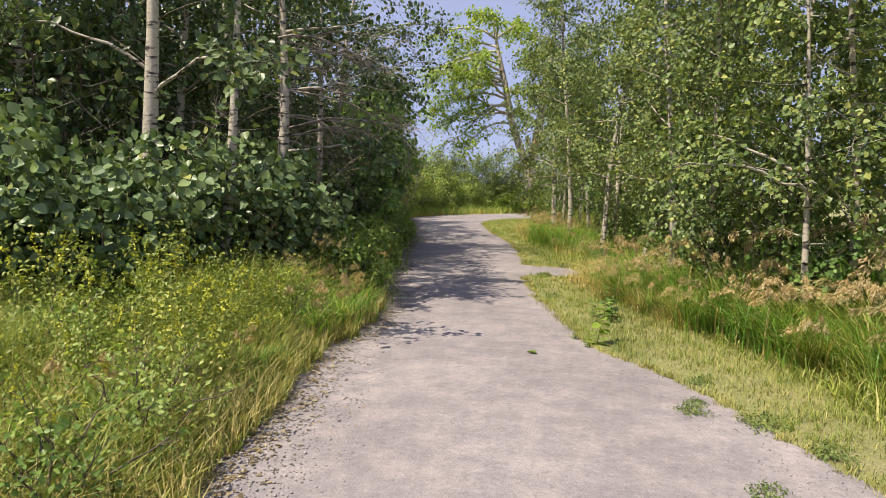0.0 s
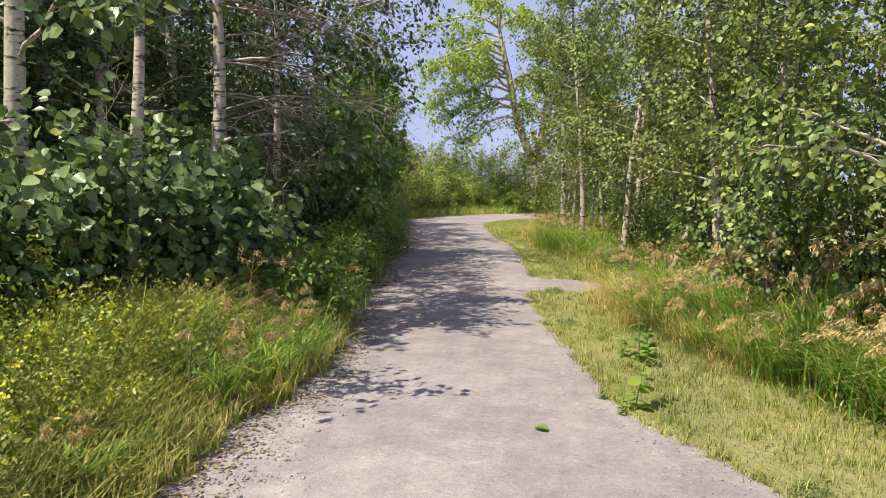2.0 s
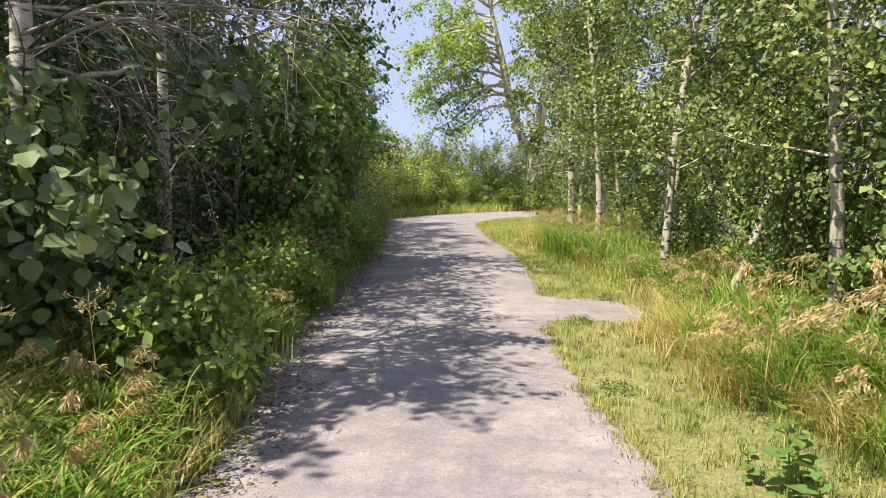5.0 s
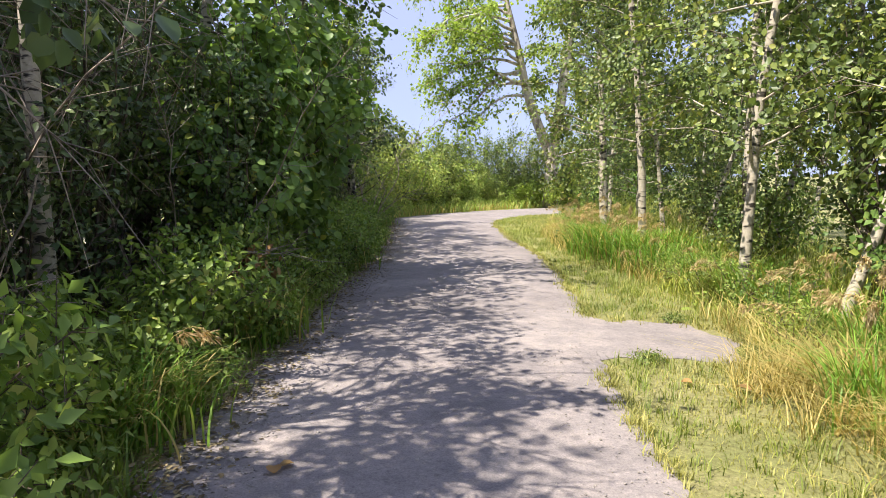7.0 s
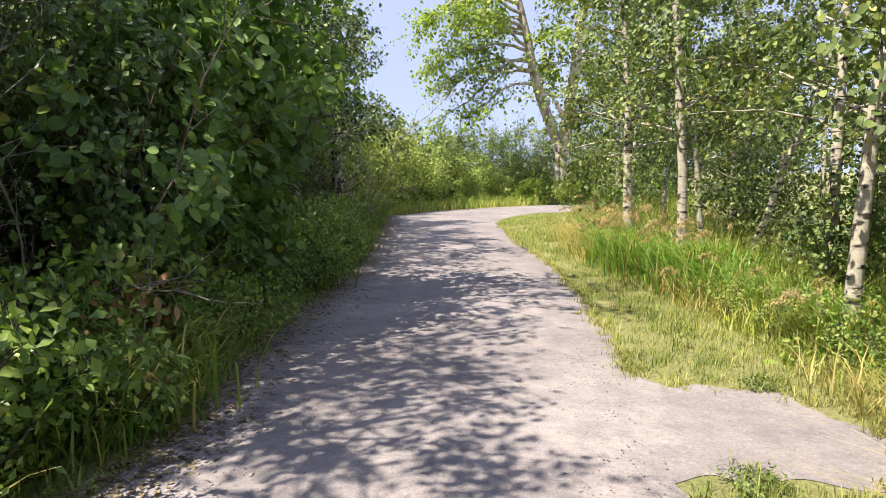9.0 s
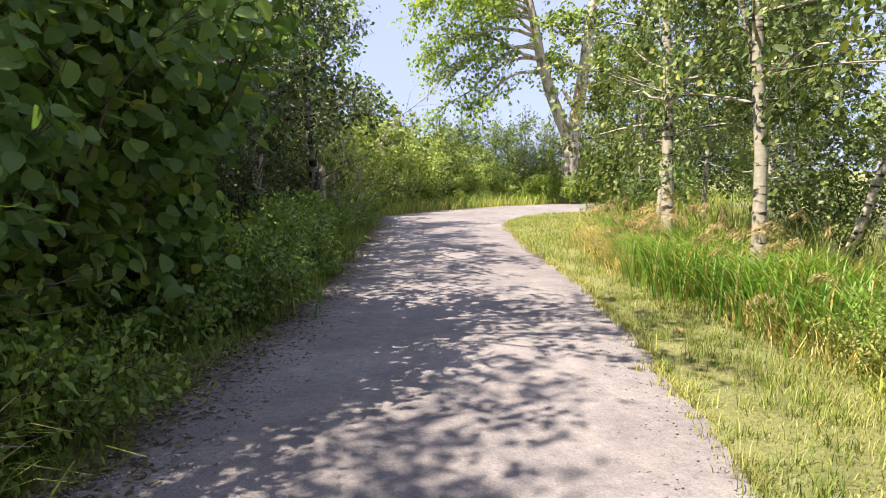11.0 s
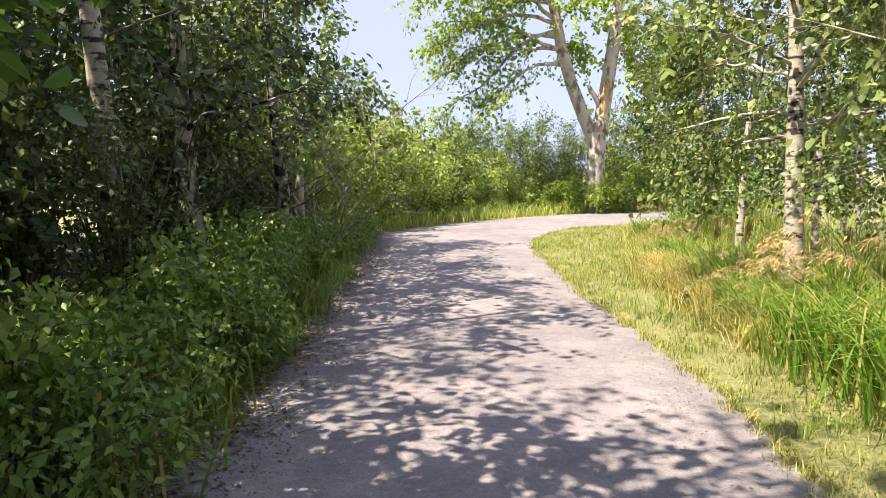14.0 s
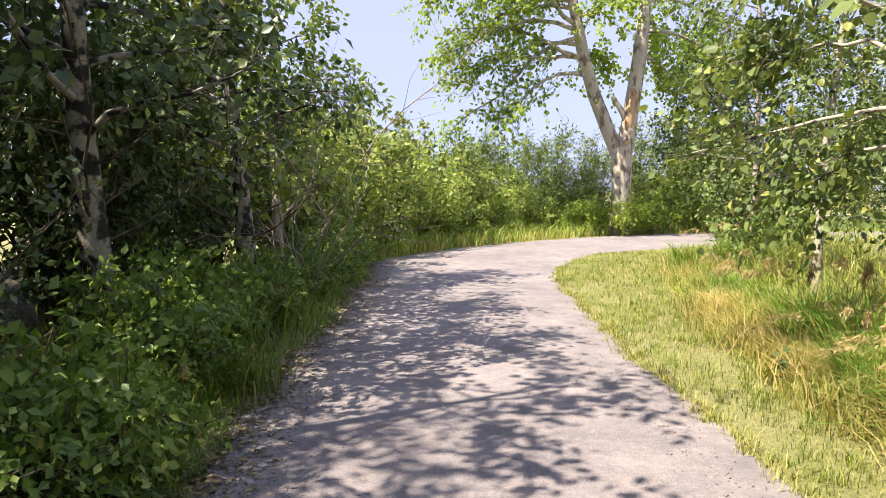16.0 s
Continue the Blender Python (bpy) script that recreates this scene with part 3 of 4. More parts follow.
blades("far_dry_grass", xy, 0.1 + 0.3 * rg.random(len(xy)), BLADE_DRY, rg, 0.012, 0.9, "dry tan grass fringing the bend")

# ---------------------------------------------------------------- trees and shrubs
rp = np.random.default_rng(23)
# Right-hand grove of young aspens.
ASPEN = "slender young aspen with a pale trunk in the grove"
grove = [
    poplar(ASPEN, 31, 7.6, 0.06, 0.17, 1.3, 28, LEAF_ASPEN, BARK_PALE, 0.06, 15, 19, "small", (0.02, 0.0), "aspens of the grove"),
    poplar(ASPEN, 32, 8.4, 0.068, 0.2, 1.4, 28, LEAF_ASPEN, BARK_PALE, 0.062, 15, 19, "small", (-0.03, 0.02), "aspens of the grove"),
    poplar(ASPEN, 33, 6.4, 0.05, 0.15, 1.2, 27, LEAF_ASPEN, BARK_PALE, 0.064, 14, 19, "dia", (0.04, -0.03), "aspens of the grove"),
]
plant(grove, [(2.78, 15.65), (3.3, 17.1), (3.5, 10.9), (4.6, 9.2), (2.5, 19.45), (3.4, 24.6), (4.0, 13.8), (3.4, 12.4), (3.3, 21.4), (3.0, 26.2), (3.1, 29.0)], rp)
stout = poplar("stout aspen with scarred pale bark beside the verge", 39, 6.2, 0.105, 0.28, 1.8, 26, LEAF_ASPEN, BARK_PALE, 0.066, 13, 18, "round", (-0.02, 0.0), name="aspen_tree", sway=0.02,
               extra=[((0, 0, 2.2), (-0.9, 1.0, 2.4)), ((0, 0, 1.7), (-0.8, 0.3, 1.4))])
stout.matrix_basis = pose(2.36, 22.55, 0)
INNER = "young aspen deeper inside the sunlit grove"
deep = [
    poplar(INNER, 34, 8.0, 0.06, 0.08, 1.4, 23, LEAF_ASPEN, BARK_PALE, 0.074, 16, 18, "dia", (0.02, 0.0), "inner aspens of the grove"),
    poplar(INNER, 35, 7.0, 0.055, 0.06, 1.3, 23, LEAF_ASPEN, BARK_PALE, 0.074, 16, 18, "dia", (-0.03, 0.02), "inner aspens of the grove"),
]
plant(deep, [(x + rp.uniform(-0.5, 0.5), y + rp.uniform(-0.5, 0.5)) for y in np.arange(8.0, 34, 2.2) for x in (4.9, 6.6) if not (y < 10 and x < 5) and not (y > 17.5 and x < 5)], rp)
tilted = poplar("leaning young aspen at the edge of the grove", 37, 5.6, 0.06, 0.35, 1.2, 18, LEAF_ASPEN, BARK_PALE, 0.075, 10, 13, "small", (0.3, 0.05), "leaning aspens")
plant([tilted], [(3.35, 14.9, 1.0, 0), (3.7, 17.6, 0.9, 25), (3.5, 20.2, 0.9, -10)], rp)
hedge = poplar("distant green tree across the open field", 38, 7.5, 0.12, 0.06, 2.6, 8, LEAF_WILLOW, BARK_GREY, 0.42, 18, 9, "dia", group="field trees", name="field_tree")
plant([hedge], [(30 + 5.2 * i + rp.uniform(-1.5, 1.5), 22 + (i * 7) % 23 + 0.9 * i) for i in range(12)] + [(14 + 6 * i, 74 + rp.uniform(-4, 4)) for i in range(9)] + [(-14 - 6 * i, 60 + rp.uniform(-4, 4)) for i in range(6)], rp)
reach = poplar("young poplar with a long branch reaching over the verge", 36, 5.2, 0.045, 0.2, 1.1, 20, LEAF_ASPEN, BARK_PALE, 0.066, 10, 13, "round", name="poplar_tree",
               extra=[((0, 0, 1.6), (-1.75, -0.55, 1.9)), ((0, 0, 1.75), (-1.3, 0.5, 2.3))])
reach.matrix_basis = pose(4.0, 9.0, 0)
SUCKER = "leafy poplar sucker shrub at the edge of the grove"
under = [
    shrub(SUCKER, 41, 2.2, 0.8, 13, LEAF_ASPEN, 0.075, 12, 13, "dia", "grove undergrowth", low=0.1),
    shrub(SUCKER, 42, 1.5, 0.9, 13, LEAF_HAZEL, 0.08, 11, 12, "dia", "grove undergrowth", low=0.1),
    shrub(SUCKER, 43, 3.0, 0.9, 13, LEAF_ASPEN, 0.075, 13, 13, "dia", "grove undergrowth", low=0.15),
]
plant(under, [(float(verge_x(y)) + 1.15 + rp.uniform(-0.25, 0.7), y + rp.uniform(-0.5, 0.5)) for y in np.arange(8.2, 18.5, 0.95)] + [(3.9, 20.6, 0.6), (4.4, 23.0, 0.6), (2.9, 28.6, 0.7), (3.2, 30.4, 0.9), (3.6, 31.8, 1.0), (4.8, 32.6, 1.0)], rp, 0.7, 1.15)

# Left-hand wood: tall aspens, and the dense shrubs before them, with shade in the leaf colour.
EDGE = "tall aspen with scarred pale bark at the wood's edge"
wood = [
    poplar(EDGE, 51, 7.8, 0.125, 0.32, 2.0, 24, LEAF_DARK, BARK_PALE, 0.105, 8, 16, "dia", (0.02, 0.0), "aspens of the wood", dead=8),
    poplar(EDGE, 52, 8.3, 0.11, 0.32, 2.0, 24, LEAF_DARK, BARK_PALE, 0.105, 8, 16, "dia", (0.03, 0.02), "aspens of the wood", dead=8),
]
plant(wood, [(-6.0, 10.9, 0.9), (-4.6, 11.8, 0.95), (-6.2, 10.3), (-5.3, 14.6, 0.85), (-6.6, 13.4),
             (-5.0, 18.4, 0.95), (-5.7, 12.2, 0.95), (-4.4, 13.3, 1.0), (-6.8, 16.8), (-6.8, 21.0), (-8.6, 24.2), (-7.6, 9.5), (-9.5, 14), (-9.5, 19), (-9.8, 24)], rp)
stand = [poplar(EDGE, 55, 6.2, 0.105, 0.7, 1.2, 12, LEAF_DARK, BARK_PALE, 0.09, 7, 14, "small", (0.0, 0.0), "aspens of the wood", dead=7, sway=0.012)]
plant(stand, [(-2.97, 9.4, 0.88), (-2.62, 12.65, 0.8), (-3.1, 20.4, 1.0), (-4.1, 15.4, 0.95), (-4.2, 18.2, 1.0)], rp)
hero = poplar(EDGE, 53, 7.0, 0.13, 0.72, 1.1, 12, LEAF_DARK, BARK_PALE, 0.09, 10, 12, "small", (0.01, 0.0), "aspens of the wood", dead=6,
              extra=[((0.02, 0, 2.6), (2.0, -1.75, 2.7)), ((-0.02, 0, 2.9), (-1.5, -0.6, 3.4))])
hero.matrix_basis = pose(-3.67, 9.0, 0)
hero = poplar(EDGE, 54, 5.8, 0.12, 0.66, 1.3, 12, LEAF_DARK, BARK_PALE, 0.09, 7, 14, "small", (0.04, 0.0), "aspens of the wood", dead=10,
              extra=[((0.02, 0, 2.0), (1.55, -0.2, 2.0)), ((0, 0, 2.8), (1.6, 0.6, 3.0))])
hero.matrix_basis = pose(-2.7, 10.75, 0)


def dead_tangle(root, seed, count, low, high, reach):
    """Drooping bare limbs with fine twigs on the side of a trunk that faces the path."""
    rng = np.random.default_rng(seed)
    for _ in range(count):
        a = rng.uniform(-0.5, 1.2)
        d = np.array([math.cos(a), math.sin(a), rng.uniform(-0.05, 0.5)])
        line = wander((0, 0, rng.uniform(low, high)), d * reach * rng.uniform(0.6, 1.1) / 8, 8, rng, 0.13, (0, 0, -0.09))
        limb = part("dead_limb", tube("dead_limb", line, np.linspace(0.016, 0.004, 9), 5, BARK_TWIG), root, "bare grey dead limb")
        m = 22
        S = along(line, rng.uniform(0.2, 1, m))
        D = unit(unit(line[-1] - line[0]) + rng.normal(0, 0.6, (m, 3)) + np.array([0, 0, -0.25]))
        ln = rng.uniform(0.2, 0.75, (m, 1))
        mid = S + D * ln * 0.5 + rng.normal(0, 0.03, (m, 3))
        end = S + D * ln + rng.normal(0, 0.05, (m, 3)) + np.array([0, 0, -0.12]) * ln
        tagged(part("bare_twig_growth", tubes("bare_twigs", np.stack([S, mid, end], 1), np.tile([0.005, 0.0035, 0.0015], (m, 1)), 3, BARK_TWIG), limb), kind="stuff")


dead_tangle(hero, 57, 13, 2.1, 3.9, 2.0)
over = poplar("tall aspen whose crown overhangs the path", 56, 7.0, 0.11, 0.5, 1.9, 20, LEAF_DARK, BARK_PALE, 0.085, 6, 14, "small", (0.03, 0.0), "aspens of the wood", dead=6,
              extra=[((0.05, 0, 3.6), (2.3, 0.2, 4.3)), ((0.05, 0, 4.0), (2.2, -0.9, 4.9)), ((0.05, 0, 4.4), (2.7, 0.6, 5.2)), ((0.05, 0, 3.4), (1.7, 1.4, 3.9))])
over.matrix_basis = pose(-3.3, 16.1, 0)
birch = [poplar("old birch with black scarred peeling bark", 61, 6.2, 0.15, 0.32, 1.7, 24, LEAF_DARK, BARK_BIRCH, 0.095, 13, 13, "dia", (-0.02, 0.02), "scarred birches", "birch_tree", dead=8, sway=0.02)]
plant(birch, [(-3.45, 22.2, 0.9), (-3.25, 24.25, 0.8)], rp)
SUNNY = "dense green shrub with broad leaves in the sun"
bank = [
    shrub(SUNNY, 71, 2.1, 1.1, 16, LEAF_BANK, 0.1, 14, 12, "round", "sunny bank shrubs", low=0.25),
    shrub(SUNNY, 72, 1.8, 1.0, 16, LEAF_BANK, 0.095, 14, 12, "round", "sunny bank shrubs", low=0.25),
]
plant(bank, [(-3.35, 8.9, 1.0), (-3.7, 8.1, 1.05), (-4.6, 7.6, 1.1), (-3.05, 10.0, 1.15), (-2.75, 10.45, 1.05), (-5.6, 7.2, 1.1), (-6.4, 6.4, 1.1), (-4.3, 8.9, 1.1), (-5.3, 8.4, 1.1), (-3.0, 10.9, 0.7)], rp, 0.9, 1.1)
OVER = "dense shrub with shade-darkened leaves overhanging the gravel edge"
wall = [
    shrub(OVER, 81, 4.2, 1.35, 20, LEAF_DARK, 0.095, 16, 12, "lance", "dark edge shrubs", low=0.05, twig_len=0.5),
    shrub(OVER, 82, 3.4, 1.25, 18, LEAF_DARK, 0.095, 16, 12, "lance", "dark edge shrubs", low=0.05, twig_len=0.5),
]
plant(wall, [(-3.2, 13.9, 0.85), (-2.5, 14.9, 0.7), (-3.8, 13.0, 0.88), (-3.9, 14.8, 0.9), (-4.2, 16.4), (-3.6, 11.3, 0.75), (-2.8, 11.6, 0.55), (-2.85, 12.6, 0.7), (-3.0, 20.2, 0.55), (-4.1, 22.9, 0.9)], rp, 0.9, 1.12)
DEEP = "leafy shrub with shade-darkened leaves deep inside the wood"
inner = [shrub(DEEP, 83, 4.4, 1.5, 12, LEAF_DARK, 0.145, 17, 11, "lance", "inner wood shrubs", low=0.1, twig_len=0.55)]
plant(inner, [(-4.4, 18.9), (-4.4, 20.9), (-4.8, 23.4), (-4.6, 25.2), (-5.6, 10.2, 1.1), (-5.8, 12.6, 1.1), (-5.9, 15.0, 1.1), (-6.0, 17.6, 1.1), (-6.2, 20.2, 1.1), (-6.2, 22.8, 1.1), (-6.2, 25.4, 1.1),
              (-6.4, 27.6, 0.8), (-7.6, 7.8, 1.1), (-8.0, 11.4, 1.2), (-8.2, 14.6, 1.2), (-8.4, 18.4, 1.2), (-8.4, 22.0, 1.2), (-8.4, 25.6, 1.2), (-10.4, 9.0, 1.3), (-10.4, 12.4, 1.3), (-10.6, 16.2, 1.3), (-10.6, 20.0, 1.3), (-10.4, 23.8, 1.3), (-10.2, 27.0, 1.0), (-9.2, 5.6, 1.2), (-8.2, 28.0, 0.9), (-5.4, 27.0), (-7.2, 23.8), (-12, 25, 1.3), (-7.2, 18.9), (-7.2, 16.0), (-7.0, 13.2), (-4.7, 26.4, 0.5), (-5.2, 25.0, 0.6), (-6.0, 29.2, 0.5), (-4.2, 24.8, 0.45), (-4.6, 15.6, 0.7), (-6.0, 19.0, 0.8), (-4.9, 21.9, 0.6), (-4.1, 23.4, 0.5)], rp, 0.95, 1.12)
hazel = [shrub("large hazel bush with broad toothed leaves", 91, 3.4, 1.2, 24, LEAF_HAZEL, 0.11, 18, 12, "hazel", "hazel bushes", "hazel_bush", 0.05, 0.5)]
plant(hazel, [(-2.5, 17.3, 1.08), (-2.6, 16.2, 0.98), (-2.5, 15.3, 0.85)], rp)
WEEDY = "low leafy weeds at the shaded wood edge"
herb = [
    shrub(WEEDY, 101, 0.85, 0.5, 8, LEAF_WEED, 0.07, 15, 13, "lance", "wood edge weeds", "weed_clump", 0.15, 0.22),
    shrub(WEEDY, 102, 0.65, 0.45, 8, LEAF_WEED, 0.055, 15, 13, "lance", "wood edge weeds", "weed_clump", 0.15, 0.22),
]
plant(herb, [(float(left_x(y)) - 0.3 - rp.uniform(0, 0.9) ** 1.3, y) for y in np.arange(10.4, 31, 0.3)], rp, 0.55, 1.15)
light = [poplar("yellow-green maple with drooping sunlit leaves", 111, 6.0, 0.09, 0.16, 1.6, 26, LEAF_YELLOW, BARK_GREY, 0.12, 12, 13, "lance", (0.03, 0.0), "light maples", "maple_tree")]
plant(light, [(-3.75, 26.4, 0.95), (-5.5, 27.6, 0.9)], rp)
bend = [
    shrub("yellow-green roadside shrub behind the bend", 121, 2.4, 1.2, 18, LEAF_YELLOW, 0.12, 14, 13, "lance", "bend shrubs", low=0.08),
    shrub("grey-green willow shrub behind the bend", 122, 2.8, 1.3, 20, LEAF_WILLOW, 0.15, 14, 15, "lance", "bend shrubs", "willow_shrub", 0.08),
]
plant(bend, [(-4.4, 31.2, 1.2), (-4.2, 32.9, 1.15), (-3.2, 34.6), (-2.6, 36.4), (-5.2, 34.4, 1.2), (-3.9, 36.6, 1.1), (-1.4, 37.9, 0.9), (-5.0, 30.2, 1.2), (-0.4, 39.2, 0.7), (-4.6, 28.6, 1.0), (3.6, 41.4, 0.8),
             (-6.6, 33.2, 1.3), (4.8, 42.4), (-2.4, 38.6), (6.4, 41.8), (1.2, 41.6, 0.7)], rp, 0.9, 1.1)
plant([shrub("low yellow-green shrub fringing the bend", 123, 1.5, 0.9, 14, LEAF_YELLOW, 0.09, 14, 13, "lance", "bend fringe shrubs", low=0.08)], [(-3.9, 31.4), (-3.7, 33.2, 1.1), (-2.7, 35.4), (-1.3, 37.6, 0.8), (-4.2, 29.8), (-4.0, 28.2, 0.8), (-0.2, 38.9, 0.7)], rp)
BRUSH = "low bright green bush at the foot of the poplar"
brush = [shrub(BRUSH, 125, 1.3, 0.7, 14, LEAF_BRIGHT, 0.1, 9, 11, "oval", "poplar foot bushes", low=0.1)]
plant(brush, [(1.4, 39.3), (2.4, 38.9), (3.3, 39.4), (0.5, 39.0, 0.7), (4.3, 40.6), (5.4, 40.9), (1.9, 40.2)], rp, 0.8, 1.1)
backs = [shrub("tall dark willow thicket beyond the bend", 131, 3.4, 1.9, 14, LEAF_WILLOW, 0.19, 24, 16, "narrow", "far willows", "willow_shrub", 0.1, 0.6)]
plant(backs, [(-6.5, 43), (-4.4, 44.5), (-2.6, 44.0), (-0.9, 43.4, 0.95), (0.4, 43.4, 1.02), (2.0, 44.4), (3.8, 45.0, 1.1), (5.8, 45.0, 1.2), (8, 44.6, 1.2), (-9.5, 42), (10.5, 43, 1.2)], rp, 0.88, 1.0)
screen = [poplar("dark leafy aspen standing beyond the bend", 135, 7.0, 0.09, 0.08, 1.9, 28, LEAF_DARK, BARK_GREY, 0.14, 12, 12, "dia", group="far aspens")]
plant(screen, [(5.4, 43.2), (7.6, 42.8), (9.8, 43.6), (6.5, 45.5), (12.5, 42.5)], rp)


# The old forked poplar at the bend.
def forked_poplar():
    rng = np.random.default_rng(141)
    root = thing("forked_poplar", "old forked poplar with bare split wood and bright leaves", "tree")
    lo = np.array([(0, 0, -0.25), (0.03, 0, 0.5), (0.05, 0, 1.3), (0.06, 0, 2.1), (0.06, 0, 2.5)])
    part("trunk", tube("trunk", lo, [0.36, 0.3, 0.27, 0.29, 0.28], 14, BARK_GREY), root)
    ls = np.array([(-0.02, 0, 2.2), (-0.35, -0.05, 3.0), (-0.75, -0.1, 4.0), (-1.05, -0.2, 5.0), (-1.3, -0.3, 6.2), (-1.75, -0.5, 8.0), (-2.1, -0.6, 9.6)])
    part("stem", tube("stem", ls, [0.2, 0.2, 0.185, 0.17, 0.15, 0.1, 0.03], 12, BARK_GREY), root)
    rs = np.array([(0.1, 0, 2.2), (0.22, 0, 3.0), (0.36, 0, 4.0), (0.5, 0, 5.0), (0.62, 0.1, 6.2), (0.9, 0.2, 8.0), (1.1, 0.3, 9.8)])
    part("stem", tube("stem", rs, [0.23, 0.23, 0.21, 0.2, 0.17, 0.11, 0.03], 12, BARK_GREY), root)
    part("split_wood", tube("split", np.array(np.array([(0.17, -0.1, 2.75), (0.24, -0.11, 3.3), (0.33, -0.12, 3.9), (0.4, -0.1, 4.4)])), [0.1, 0.165, 0.15, 0.03], 10, WOOD_BARE), root, "bare orange split wood")
    part("knot", tube("knot", np.array([(0.12, -0.22, 2.62), (0.13, -0.3, 2.7)]), [0.07, 0.03], 8, WOOD_BARE), root, "orange knot hole")
    stub = np.array([(0.2, -0.05, 3.2), (-0.02, -0.2, 3.55), (-0.25, -0.3, 3.9)])
    part("broken_limb", tube("broken_limb", stub, [0.1, 0.08, 0.06], 8, BARK_GREY), root)
    lines = []
    starts = [(ls, 0.55, (-1.0, -0.55, 0.25), 3.2), (ls, 0.62, (-1, -0.9, 0.35), 3.6), (ls, 0.7, (-0.9, 0.3, 0.4), 2.8), (ls, 0.8, (-1, -0.2, 0.5), 2.6), (ls, 0.9, (0.2, -0.8, 0.6), 2.2), (ls, 0.5, (0.1, 0.7, 0.4), 2.2),
              (ls, 0.66, (0.4, -0.8, 0.3), 2.2), (ls, 0.97, (-0.3, 0, 1), 1.4), (rs, 0.6, (1, -0.3, 0.3), 2.8), (rs, 0.7, (0.8, 0.5, 0.4), 2.6), (rs, 0.8, (-0.3, -0.8, 0.5), 2.2), (rs, 0.86, (0.9, 0, 0.6), 2.2),
              (rs, 0.97, (0.2, 0, 1), 1.4), (rs, 0.5, (0.9, 0.4, 0.2), 2.4), (ls, 0.75, (-0.8, -0.9, 0.2), 3.2), (ls, 0.5, (-1, -0.35, 0.3), 4.0), (ls, 0.6, (-1, -0.1, 0.45), 4.2), (ls, 0.7, (-1, -0.5, 0.6), 4.2), (ls, 0.84, (-1, 0.1, 0.5), 3.6), (ls, 0.42, (-0.9, -0.7, 0.35), 3.0), (ls, 0.58, (-1, -0.3, 0.1), 4.6), (ls, 0.68, (-1, 0.3, 0.2), 4.4), (ls, 0.5, (-0.8, -0.4, 0.15), 3.4), (ls, 0.78, (-1, -0.6, 0.3), 4.6), (ls, 0.9, (-1, -0.2, 0.4), 4.0), (ls, 0.72, (-0.3, 0.8, 0.6), 2.4), (rs, 0.82, (0.2, 0.8, 0.6), 2.2), (ls, 0.9, (0.3, 0.6, 0.8), 2.0), (rs, 0.9, (-0.5, 0.6, 0.6), 2.2), (rs, 0.66, (0.3, 0.9, 0.3), 2.0), (ls, 0.86, (-0.9, 0.6, 0.4), 2.4)]
    for stem, f, d, ln in starts:
        d = np.array(d) / np.linalg.norm(d)
        line = wander(along(stem, np.array([f]))[0], d * ln / 6, 6, rng, 0.15, (0, 0, -0.09))
        part("limb", tube("limb", line, np.linspace(0.07, 0.012, 7), 6, BARK_GREY), root)
        lines.append(line)
    foliage(root, lines, rng, 31, 16, 0.95, 0.14, "dia", LEAF_BRIGHT, BARK_DARK, -0.6, 0.2)
    root.matrix_basis = pose(2.33, 39.5, 0) @ Matrix.Scale(1.1, 4)


forked_poplar()


